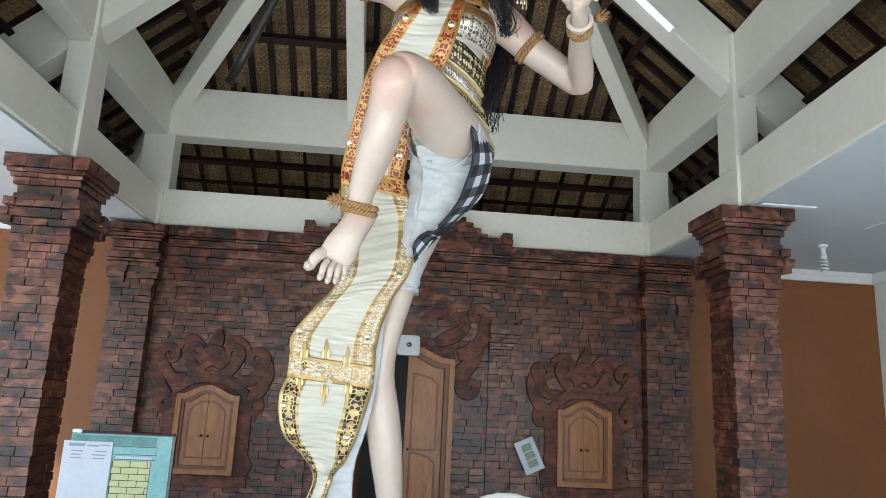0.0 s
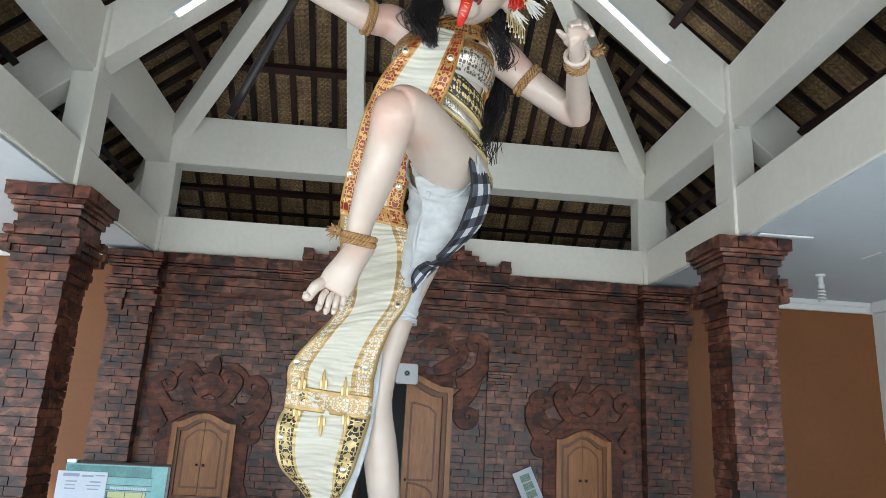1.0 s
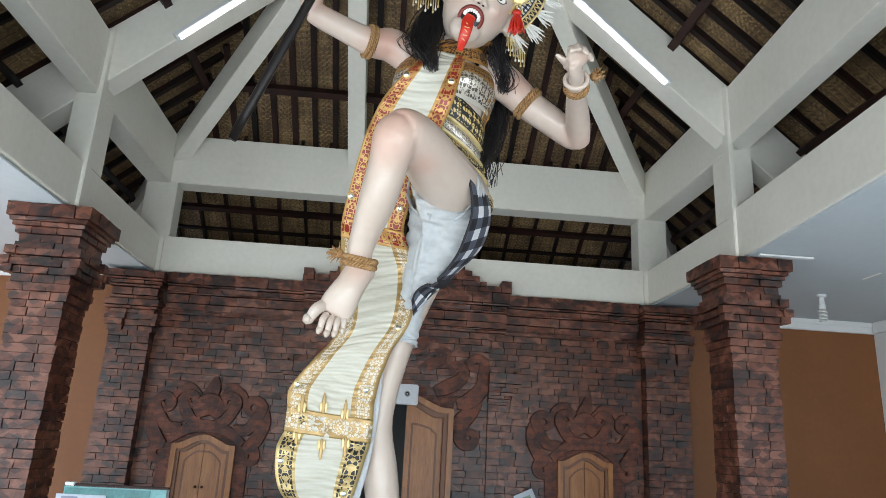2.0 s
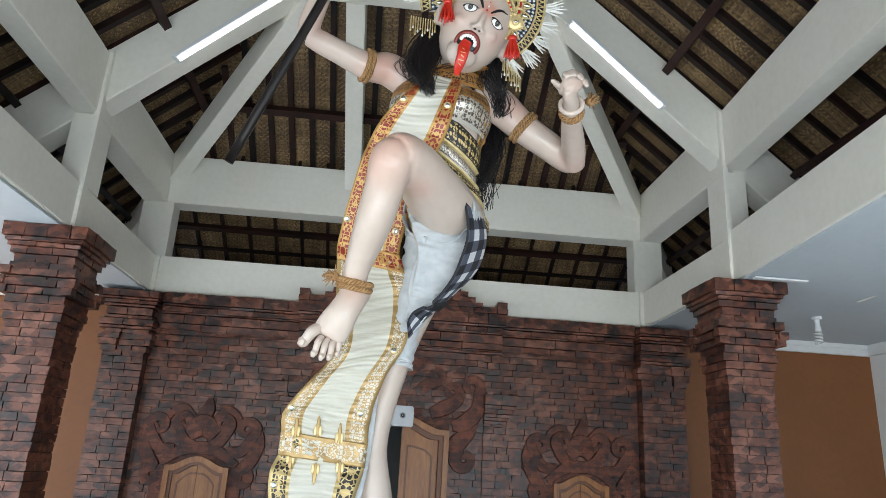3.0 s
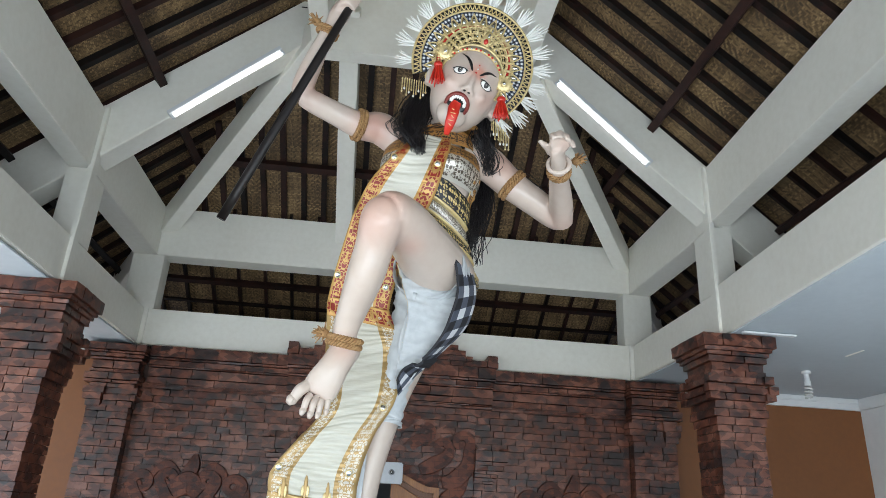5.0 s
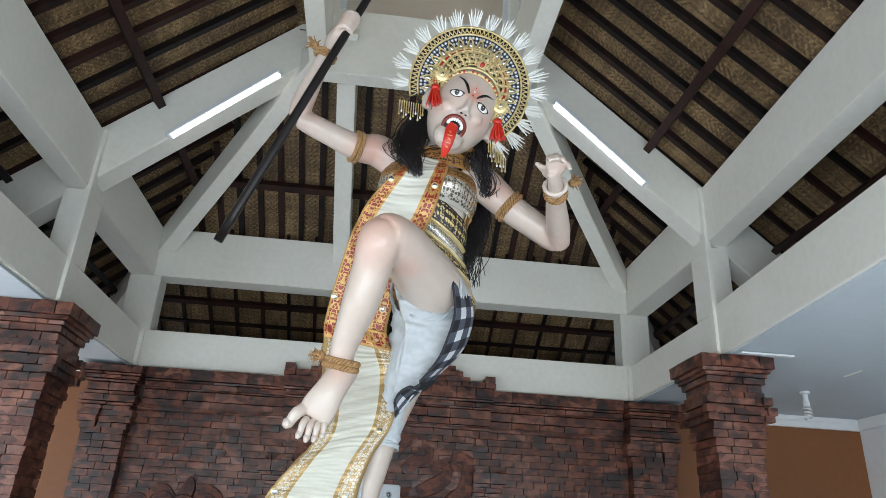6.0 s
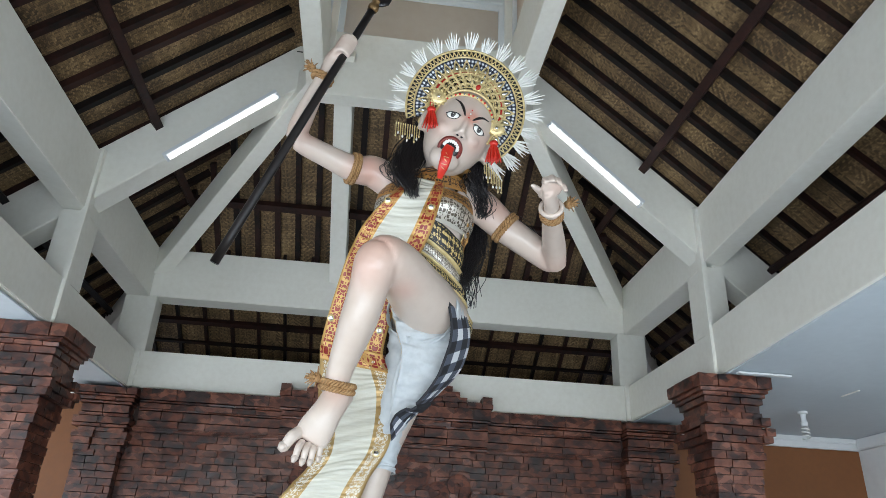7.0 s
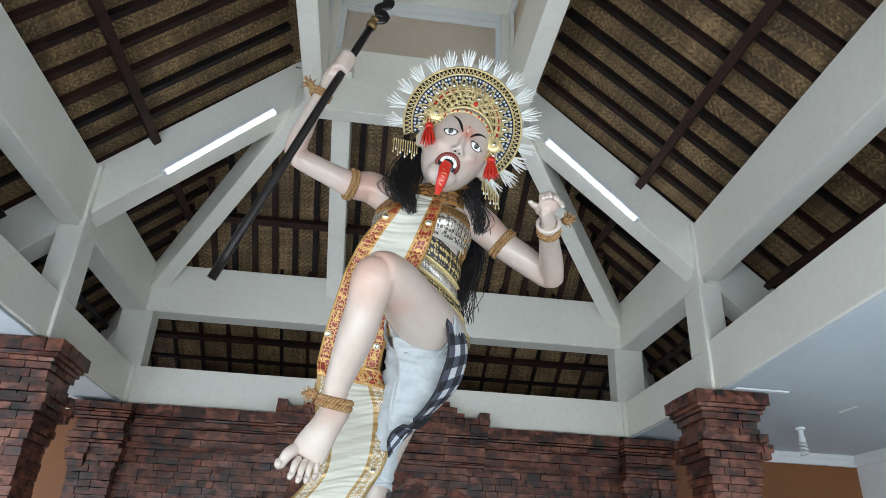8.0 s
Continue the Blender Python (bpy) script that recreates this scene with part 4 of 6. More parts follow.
for sx in (-1, 1):
    # gilt roundels, ear ornaments, red tassels, bead fringe
    c = head(sx * 0.185 - 0.01, -0.10, 0.10)
    disc(c, FWD, 0.046, 9, 0.012, 20)
    disc(c + FWD * 0.012, FWD, 0.020, 9, 0.010, 14)
    disc(c + FWD * 0.021, FWD, 0.010, 19, 0.006, 10)
    for k in range(12):
        w = 2 * math.pi * k / 12
        ball(sb, c + HEAD_R @ Vector((0.044 * math.cos(w), -0.004, 0.044 * math.sin(w))), (0.009, 0.007, 0.009), 9, None, 8, 6)
    t0 = head(sx * 0.200 - 0.012, -0.08, 0.055)
    limb(sb, [(*t0, 0.006, 0.006), (*(t0 + Vector((0, 0, -0.05))), 0.006, 0.006)], 4, 8, 9)
    t1 = t0 + Vector((0.0, -0.005, -0.045))
    ball(sb, t1, (0.026, 0.022, 0.020), 11, None, 12, 8)
    for k in range(40):
        w, q = random.uniform(0, 6.28), random.uniform(0.2, 1.0)
        e = t1 + Vector((0.048 * q * math.cos(w), 0.04 * q * math.sin(w), -0.105 - 0.022 * random.random()))
        limb(sb, [(*(t1 + Vector((0.010 * math.cos(w), 0.01 * math.sin(w), 0))), 0.005, 0.005), (*((t1 + e) / 2 + Vector((0.006 * math.cos(w), 0, 0))), 0.006, 0.006), (*e, 0.003, 0.003)], 5, 5, 11)
    ear = head(sx * 0.215, -0.02, -0.045)
    disc(ear, FWD, 0.026, 9, 0.012, 14)
    disc(ear + FWD * 0.010, FWD, 0.014, 11, 0.008, 12)
    for k in range(11):
        b0 = head(sx * (0.215 + 0.013 * k), 0.01, -0.075 - (0.004 * k))
        ln = 0.07 + 0.02 * (k % 3)
        limb(sb, [(*b0, 0.0035, 0.0035), (*(b0 + Vector((0, 0, -ln))), 0.003, 0.003)], 3, 5, 9)
        ball(sb, b0 + Vector((0, 0, -ln)), (0.006, 0.006, 0.009), 10 if k % 2 else 9, None, 8, 6)
# cut white plumes round the rim: narrow notched fingers that spread from one stem
for i in range(17):
    a = radians(-114) + radians(240) * i / 16 + random.uniform(-0.015, 0.015)
    size = random.uniform(0.9, 1.1)
    for k in range(-3, 4):
        ln = (0.122 - 0.010 * abs(k)) * size + random.uniform(-0.012, 0.010)
        aa = a + k * 0.034 + random.uniform(-0.008, 0.008)
        y1, y2 = 0.030 + random.uniform(-0.012, 0.012), 0.018 + random.uniform(-0.03, 0.02)
        p0 = fan(a + k * 0.010, 0.340, 0.034)
        line = []
        for q in range(9):
            u = q / 8
            p = p0.lerp(fan(aa, 0.345 + ln, y2), u) + (fan(aa, 0.345 + ln * 0.5, y1) - fan(aa, 0.345 + ln * 0.5, (0.034 + y2) / 2)) * math.sin(math.pi * u)
            w = (0.0052 + 0.0022 * (q % 2)) * (1 - 0.75 * max(0.0, u - 0.6) / 0.4)
            line.append((*p, w, 0.0022))
        limb(sb, line, 16, 6, 10, ref=tuple(FWD))


# ---- cloth, bands, ropes, hair ----
def ribbon(left, right, n, cols, thick=0.012, pleat=0.0, pleat_n=60, metric=False):
    """A cloth between two edges. cols: (share of the width, material or (material above, z of change, material below))."""
    L, R = spline(left, n), spline(right, n)
    grid, marks = [], []
    total = 0.0
    cum = [0.0]
    edges = [0.0]
    sub = []
    for share, mat in cols:
        k = max(1, int(round(share * 16)))
        for q in range(k):
            sub.append((edges[-1] + share * q / k, mat, q / k, (q + 1) / k, edges[-1], share))
        edges.append(edges[-1] + share)
    us = [s[0] for s in sub] + [1.0]
    for i in range(n + 1):
        l_, r_ = Vector(L[i]), Vector(R[i])
        if i:
            total += ((l_ + r_) / 2 - (Vector(L[i - 1]) + Vector(R[i - 1])) / 2).length
            cum.append(total)
        t = Vector(L[min(i + 1, n)]) - Vector(L[max(i - 1, 0)])
        nn = (r_ - l_).cross(t).normalized()
        if nn.y > 0:
            nn = -nn
        wave = 0.0 if metric else 0.010 * math.sin(i * 40 / n) + 0.006 * math.sin(i * 100 / n + 1)
        row = []
        for u in us:
            o = wave * math.sin(u * 5.0 + i * 9.5 / n)
            if pleat and 0.15 < u < 0.85:
                o += pleat * (math.sin(cum[-1] * pleat_n * 6.283 + 2.2 * math.sin(u * 7 + i * 21 / n)) * 0.6 + math.sin(cum[-1] * pleat_n * 2.9 + 3 * u) * 0.6)
            row.append((l_.lerp(r_, u) + nn * o, nn))
        grid.append(row)
    front = [[sb.verts.new(p) for p, nn in row] for row in grid]
    back = [[sb.verts.new(p - nn * thick) for p, nn in row] for row in grid]
    m = len(us) - 1
    width = (Vector(L[n // 2]) - Vector(R[n // 2])).length
    for i in range(n):
        for j in range(m):
            mat, q0, q1, share = sub[j][1], sub[j][2], sub[j][3], sub[j][5]
            z = grid[i][j][0].z
            mi = mat
            if isinstance(mat, tuple):
                mi = mat[-1]
                for k in range(0, len(mat) - 1, 2):
                    if z > mat[k + 1]:
                        mi = mat[k]
                        break
            f = sb.faces.new((front[i][j], front[i][j + 1], front[i + 1][j + 1], front[i + 1][j]))
            f.material_index, f.smooth = mi, True
            w = share * width
            if metric:
                uvs = ((q0 * w * 0.6, cum[i]), (q1 * w * 0.6, cum[i]), (q1 * w * 0.6, cum[i + 1]), (q0 * w * 0.6, cum[i + 1]))
            else:
                uvs = ((q0, cum[i] / w), (q1, cum[i] / w), (q1, cum[i + 1] / w), (q0, cum[i + 1] / w))
            for lp, uv in zip(f.loops, uvs):
                lp[S_UV].uv = uv
            g = sb.faces.new((back[i][j], back[i + 1][j], back[i + 1][j + 1], back[i][j + 1]))
            g.material_index, g.smooth = (5 if not metric else mi), True
        for j, flip in ((0, 1), (m, 0)):
            q = (front[i][j], front[i + 1][j], back[i + 1][j], back[i][j])
            sb.faces.new(q if flip else q[::-1]).material_index = 9 if not metric else 6
    for i, flip in ((0, 0), (n, 1)):
        for j in range(m):
            q = (front[i][j], front[i][j + 1], back[i][j + 1], back[i][j])
            sb.faces.new(q if flip else q[::-1]).material_index = 9 if not metric else 6
    return grid


SASH_L = [(-0.10, -4.21, 3.60), (-0.19, -4.27, 3.45), (-0.307, -4.22, 3.311), (-0.38, -4.12, 3.175), (-0.43, -4.05, 3.0), (-0.49, -3.93, 2.72), (-0.487, -3.90, 2.578), (-0.47, -3.92, 2.35), (-0.455, -3.96, 2.10), (-0.55, -4.0, 1.944), (-0.647, -4.0, 1.81), (-0.671, -3.98, 1.74), (-0.661, -3.95, 1.614), (-0.698, -3.97, 1.486), (-0.67, -3.95, 1.309), (-0.56, -3.90, 1.19), (-0.51, -3.86, 1.09), (-0.55, -3.85, 0.95)]
SASH_R = [(0.115, -4.21, 3.60), (0.095, -4.27, 3.48), (0.043, -4.23, 3.256), (-0.03, -4.12, 3.10), (-0.095, -4.02, 2.944), (-0.155, -3.93, 2.66), (-0.10, -3.91, 2.53), (-0.055, -3.90, 2.431), (-0.083, -3.92, 2.176), (-0.177, -3.92, 1.989), (-0.232, -3.90, 1.81), (-0.24, -3.90, 1.70), (-0.241, -3.88, 1.577), (-0.27, -3.86, 1.44), (-0.31, -3.85, 1.29), (-0.36, -3.84, 1.17), (-0.42, -3.83, 1.08), (-0.45, -3.82, 0.95)]
ribbon([(-0.42, -3.86, 1.95), (-0.50, -3.86, 1.55), (-0.50, -3.84, 1.30), (-0.49, -3.82, 1.12), (-0.56, -3.80, 0.88)], [(-0.205, -3.87, 1.95), (-0.222, -3.86, 1.62), (-0.255, -3.83, 1.38), (-0.315, -3.80, 1.12), (-0.30, -3.80, 0.88)], 60, [(1.0, 5)], 0.008, 0.004, 9)
side_mat = (2, 2.62, 3, 1.66, 4)
sash = ribbon(SASH_L, SASH_R, 420, [(0.23, side_mat), (0.50, 1), (0.27, side_mat)], 0.010, 0.0040, 33)


def cross_band(z_mid, half, mi, u0=0.0, u1=1.0):
    """A gilded band across the sash."""
    rows = [r for r in sash if abs(r[0][0].z - z_mid) < half]
    L = [tuple(rows[-1][int(u * (len(rows[0]) - 1))][0] + Vector((0, -0.007, 0))) for u in (u0, (u0 + u1) / 2, u1)]
    R = [tuple(rows[0][int(u * (len(rows[0]) - 1))][0] + Vector((0, -0.007, 0))) for u in (u0, (u0 + u1) / 2, u1)]
    ribbon(L, R, 16, [(1.0, mi)], 0.006)


cross_band(2.655, 0.055, 2)
cross_band(1.635, 0.062, 3)
for k, (u, z) in enumerate(((0.20, 1.72), (0.46, 1.74), (0.70, 1.72), (0.22, 1.55), (0.50, 1.52), (0.76, 1.54))):
    row = min(sash, key=lambda r: abs(r[0][0].z - z))
    p = row[int(u * (len(row) - 1))][0] + Vector((0, -0.008, 0))
    s = 1 if k < 3 else -1
    ball(sb, p, (0.010, 0.003, 0.054), 3, None, 8, 8)
    for w in (-1, 1):
        ball(sb, p + Vector((w * 0.013, 0, -0.020 * s)), (0.008, 0.003, 0.026), 9, None, 8, 8)
for u, z in ((0.11, 3.42), (0.90, 3.40), (0.11, 2.80), (0.90, 2.80), (0.88, 2.42), (0.88, 2.10), (0.88, 1.80), (0.12, 1.80), (0.50, 1.635), (0.12, 1.42), (0.88, 1.30)):
    row = min(sash, key=lambda r: abs((r[0][0].z + r[-1][0].z) / 2 - z))
    p, nn = row[int(u * (len(row) - 1))]
    disc(p + nn * 0.004, nn, 0.020, 9, 0.004)
    disc(p + nn * 0.006, nn, 0.014, 19, 0.004)


def torso_ring(z, tilt, w, thick, mi, grow=1.04, n=40, zx=0.0, vs=9.0):
    """A band wound round the trunk at height z, tilted across it; w is its half height."""
    T = spline([(0.08, -3.87, 2.85, 0.235, 0.195), (0.05, -3.91, 3.10, 0.19, 0.155), (0.03, -3.96, 3.30, 0.22, 0.17), (0.02, -4.0, 3.47, 0.272, 0.20), (0.03, -4.03, 3.60, 0.25, 0.15), (0.06, -4.06, 3.66, 0.17, 0.12)], 60)
    rows = []
    for i in range(n):
        a = 2 * math.pi * i / n
        row = []
        for k in (-1, -0.55, 0, 0.55, 1):
            zz = z + tilt * math.cos(a) + k * w + zx * math.sin(a)
            c = min(T, key=lambda q: abs(q[2] - zz))
            bulge = thick * (1 - k * k) + 0.006
            bust = 0.0
            if 3.36 < zz < 3.55 and math.sin(a) < 0:
                bust = 0.055 * math.exp(-((zz - 3.45) / 0.06) ** 2) * (math.exp(-((math.cos(a) + 0.45) / 0.3) ** 2) + math.exp(-((math.cos(a) - 0.45) / 0.3) ** 2))
            row.append(sb.verts.new((c[0] + (c[3] * grow + bulge + bust * 0.3) * math.cos(a), c[1] + (c[4] * grow + bulge + bust) * math.sin(a), zz)))
        rows.append(row)
    for i in range(n):
        for k in range(4):
            f = sb.faces.new((rows[i][k], rows[(i + 1) % n][k], rows[(i + 1) % n][k + 1], rows[i][k + 1]))
            f.material_index, f.smooth = mi, True
            for lp, (uu, vv) in zip(f.loops, ((k, i), (k, i + 1), (k + 1, i + 1), (k + 1, i))):
                lp[S_UV].uv = (uu / 4, vv / n * vs)


for z, tilt, w, th, mi in ((3.445, -0.03, 0.075, 0.010, 15), (3.335, -0.11, 0.062, 0.012, 16), (3.265, -0.12, 0.014, 0.020, 9), (3.225, -0.125, 0.034, 0.012, 15), (3.180, -0.13, 0.012, 0.020, 9), (3.145, -0.13, 0.034, 0.012, 16), (3.100, -0.13, 0.012, 0.020, 9), (3.055, -0.13, 0.036, 0.012, 15), (3.010, -0.13, 0.011, 0.018, 9), (2.975, -0.13, 0.030, 0.012, 16)):
    torso_ring(z, tilt, w, th, mi, vs=1.5 / w * 0.5)
torso_ring(3.545, -0.03, 0.042, 0.008, 17, 1.05, vs=14, zx=0.01)
torso_ring(3.63, 0.0, 0.05, 0.004, 17, 1.06, vs=10)
limb(sb, [(0.105 + 0.135 * math.cos(2 * math.pi * i / 24), -4.125 + 0.125 * math.sin(2 * math.pi * i / 24), 3.70 + 0.02 * math.cos(2 * math.pi * i / 24) + 0.035 * math.sin(2 * math.pi * i / 24), 0.034, 0.010) for i in range(25)], 48, 8, 17, ref=(0, 0, 1), caps=False, uv_len=1)
# side bands from the armpits over the ribs
ribbon([(0.225, -4.14, 3.54), (0.258, -4.11, 3.44), (0.235, -4.04, 3.30), (0.20, -3.99, 3.18)], [(0.285, -4.08, 3.55), (0.300, -4.04, 3.44), (0.268, -3.99, 3.30), (0.228, -3.95, 3.18)], 24, [(1.0, 17)], 0.006)

# wrapped white trousers and the checked cloth over them
limb(sb, [(0.06, -3.87, 3.02, 0.165, 0.15), (0.07, -3.87, 2.88, 0.20, 0.17), (0.045, -3.86, 2.68, 0.178, 0.16), (-0.02, -3.83, 2.48, 0.128, 0.145), (-0.085, -3.81, 2.30, 0.092, 0.12), (-0.118, -3.79, 2.12, 0.086, 0.105), (-0.125, -3.79, 2.06, 0.090, 0.11)], 60, 56, 5, caps=False, fold=0.034, fold_n=5)
limb(sb, [(0.12, -3.86, 2.83, 0.185, 0.20), (0.078, -3.97, 2.85, 0.186, 0.205), (0.045, -4.06, 2.86, 0.182, 0.20), (0.03, -4.10, 2.862, 0.178, 0.196)], 24, 48, 5, caps=False, fold=0.024, fold_n=6)
# hanging front fold of the trousers, gathered to a point below the thigh
ribbon([(-0.135, -4.10, 2.86), (-0.10, -4.14, 2.74), (-0.06, -4.12, 2.60), (-0.075, -4.02, 2.44), (-0.10, -3.96, 2.28)], [(0.225, -4.04, 2.92), (0.235, -4.08, 2.74), (0.185, -4.07, 2.56), (0.09, -4.02, 2.42), (-0.01, -3.96, 2.28)], 60, [(1.0, 5)], 0.008, 0.006, 4)
limb(sb, [(-0.03, -4.13, 2.70, 0.012, 0.012), (-0.05, -4.07, 2.60, 0.016, 0.016), (-0.075, -4.0, 2.48, 0.018, 0.016), (-0.07, -3.95, 2.36, 0.016, 0.014)], 14, 10, 5)
ribbon([(0.082, -4.20, 3.054), (0.162, -4.23, 2.876), (0.190, -4.21, 2.704), (0.158, -4.19, 2.558), (0.119, -4.17, 2.459), (0.040, -4.14, 2.352), (-0.055, -4.09, 2.299), (-0.088, -4.03, 2.247)], [(0.188, -4.05, 3.038), (0.257, -4.03, 2.942), (0.315, -3.97, 2.806), (0.312, -3.91, 2.694), (0.267, -3.90, 2.582), (0.133, -3.92, 2.426), (0.005, -3.94, 2.292), (-0.073, -3.95, 2.191)], 90, [(1.0, 6)], 0.014, metric=True)


def rope(c, axis, r, thick, turns, rows=1, squash=1.0, tassel=None):
    """A ring of twisted straw rope about axis, with a frayed knot where tassel points."""
    q = Vector(axis).normalized().to_track_quat('Z', 'Y').to_matrix()
    turns = max(7, int(turns * 0.6))
    for row in range(rows):
        for strand in range(3):
            pts, n = [], turns * 8
            for i in range(n + 1):
                a = 2 * math.pi * i / n
                b = a * turns + strand * 2.094
                rr = r + thick * 0.72 * math.cos(b)
                pts.append((*(Vector(c) + q @ Vector((rr * math.cos(a), rr * math.sin(a) * squash, thick * 0.72 * math.sin(b) + row * thick * 2.0 - (rows - 1) * thick))), thick * 0.52, thick * 0.52))
            limb(sb, pts, n * 2, 6, 8, caps=False)
    if tassel:
        p, d = Vector(c) + Vector(tassel), Vector(tassel).normalized()
        ball(sb, p, (0.024, 0.024, 0.024), 8, None, 12, 8)
        for k in range(46):
            e = (d + Vector((random.gauss(0, 0.6), random.gauss(0, 0.6), random.gauss(0, 0.6)))).normalized() * random.uniform(0.028, 0.062)
            limb(sb, [(*p, 0.0045, 0.0045), (*(p + e * 0.6), 0.0038, 0.0038), (*(p + e + Vector((0, 0, -0.004))), 0.0016, 0.0016)], 4, 5, 8)


rope((-0.418, -4.105, 3.69), (-0.9, -0.35, 0.05), 0.083, 0.012, 18, 2)
rope((0.491, -4.05, 3.426), (0.75, 0.05, -0.6), 0.089, 0.012, 18, 2)
rope((-0.626, -4.415, 4.068), (0.35, -0.25, 0.9), 0.053, 0.011, 13, 2, tassel=(-0.062, -0.02, 0.045))
rope((0.648, -4.49, 3.305), (-0.3, -0.95, 0.0), 0.053, 0.011, 13, 2, tassel=(0.085, -0.03, 0.05))
rope((-0.362, -4.293, 2.372), (-0.15, 0.25, -1), 0.076, 0.0135, 17, 2, tassel=(-0.098, -0.02, 0.03))
# a pale bangle on the clawed wrist
limb(sb, [(*(Vector((0.627, -4.565, 3.300)) + Vector((-0.3, -0.95, 0.05)).normalized().to_track_quat('Z', 'Y').to_matrix() @ Vector((0.054 * math.cos(2 * math.pi * i / 20), 0.050 * math.sin(2 * math.pi * i / 20), 0))), 0.0125, 0.0125) for i in range(21)], 30, 8, 0, caps=False)


def lock(pts, count, spread, r=0.0042, wave=0.012):
    """A lock of hair: many thin tapering strands along one line."""
    base = spline([(*p, 0.0) for p in pts], 10)
    curl = random.uniform(0, 6.28)
    for k in range(count):
        o = Vector((random.gauss(0, spread), random.gauss(0, spread * 0.7), 0))
        ph, end = random.uniform(0, 6.28), random.choice((1.0, 0.97, 0.9, 0.8, 0.65, 0.45))
        turn, reach = random.uniform(6, 11), random.uniform(0.3, 1.6)
        line = []
        for i in range(11):
            u = i / 10
            at = u * end * 10
            q = min(int(at), 9)
            f = Vector(base[q][:3]).lerp(Vector(base[q + 1][:3]), at - q)
            w = wave * u * reach * math.sin(ph + turn * u) + 0.010 * u * math.sin(curl + 9 * u)
            flare = 0.75 + 0.55 * math.sin(math.pi * min(1, u * 0.8 + 0.1))
            line.append((*(f + o * flare + Vector((w, w * 0.5, 0))), r * (1.2 - u), r * (1.2 - u)))
        limb(sb, line, 16, 4, 7)


lock([(-0.035, -4.20, 3.97), (-0.085, -4.20, 3.80), (-0.125, -4.23, 3.66), (-0.115, -4.27, 3.56), (-0.07, -4.31, 3.43)], 150, 0.026, 0.0031, 0.030)
lock([(-0.03, -4.16, 3.95), (-0.09, -4.17, 3.80), (-0.135, -4.20, 3.68), (-0.145, -4.24, 3.58), (-0.11, -4.27, 3.50)], 110, 0.034, 0.0031, 0.034)
lock([(0.30, -4.14, 3.86), (0.29, -4.16, 3.72), (0.30, -4.16, 3.62), (0.335, -4.15, 3.54), (0.325, -4.16, 3.42)], 110, 0.022, 0.0031, 0.028)
lock([(0.20, -4.02, 3.98), (0.26, -3.94, 3.70), (0.42, -3.90, 3.62), (0.56, -3.92, 3.54), (0.64, -3.95, 3.46)], 130, 0.036, 0.0034, 0.03)
lock([(0.16, -4.02, 4.0), (0.22, -3.88, 3.70), (0.28, -3.82, 3.45), (0.27, -3.82, 3.22), (0.25, -3.86, 2.98)], 260, 0.048, 0.0038, 0.035)
lock([(0.20, -4.0, 3.95), (0.31, -3.90, 3.60), (0.335, -3.90, 3.40), (0.285, -3.93, 3.22), (0.245, -3.96, 3.04)], 210, 0.028, 0.0038, 0.035)
ball(sb, head(0.0, 0.09, 0.04), (0.19, 0.15, 0.25), 7, HEAD_R)

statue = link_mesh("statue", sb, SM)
tagged(statue, "tall painted demon statue with raised knee, gilded crown and sash", "statue")

# spear in the raised fist
spear = thing("spear", "long black lacquered spear with a brass collar", "spear", (-0.536, -4.49, 4.225))
sp0, sp1, sp2 = Vector((-1.039, -4.30, 2.948)), Vector((-0.392, -4.545, 4.475)), Vector((-0.270, -4.60, 4.76))


def sub_limb(name, parent, pts, mat, n=12, seg=14, label=""):
    bm = bmesh.new()
    limb(bm, pts, n, seg)
    return part(name, rel(parent, bm), mat, parent, label)


sub_limb("shaft", spear, [(*sp0, 0.024, 0.024), (*((sp0 + sp1) / 2), 0.024, 0.024), (*sp1, 0.022, 0.022)], M_BLACK)
M_BRASS = material("dull_brass", [(0.20, 0.12, 0.05), (0.34, 0.22, 0.10)], 18, (0.35, 0.5), 0.2, metal=0.7)
sub_limb("collar", spear, [(*sp1, 0.026, 0.026), (*sp1.lerp(sp2, 0.08), 0.032, 0.032), (*sp1.lerp(sp2, 0.16), 0.027, 0.027), (*sp1.lerp(sp2, 0.22), 0.030, 0.030)], M_BRASS, label="dull brass collar")
side = Vector((0.030, 0, -0.014))
sub_limb("blade", spear, [(*sp1.lerp(sp2, 0.20), 0.030, 0.016), (*(sp1.lerp(sp2, 0.32) + side), 0.042, 0.014), (*(sp1.lerp(sp2, 0.46) - side * 0.5), 0.030, 0.012), (*(sp1.lerp(sp2, 0.62) + side * 0.6), 0.036, 0.011), (*(sp1.lerp(sp2, 0.80) - side * 0.4), 0.024, 0.009), (*sp2, 0.004, 0.004)], M_BLACK, 24, 12, "wavy black iron blade")
plinth = thing("plinth", "dark stepped plinth under the statue", "plinth", (-0.12, -3.75, 0))
part("base", rel(plinth, box(-0.62, 0.38, -4.25, -3.25, 0, 0.40, 0.01)), M_SLAT, plinth)
part("top", rel(plinth, box(-0.55, 0.31, -4.18, -3.32, 0.40, 0.715, 0.01)), M_SLAT, plinth)

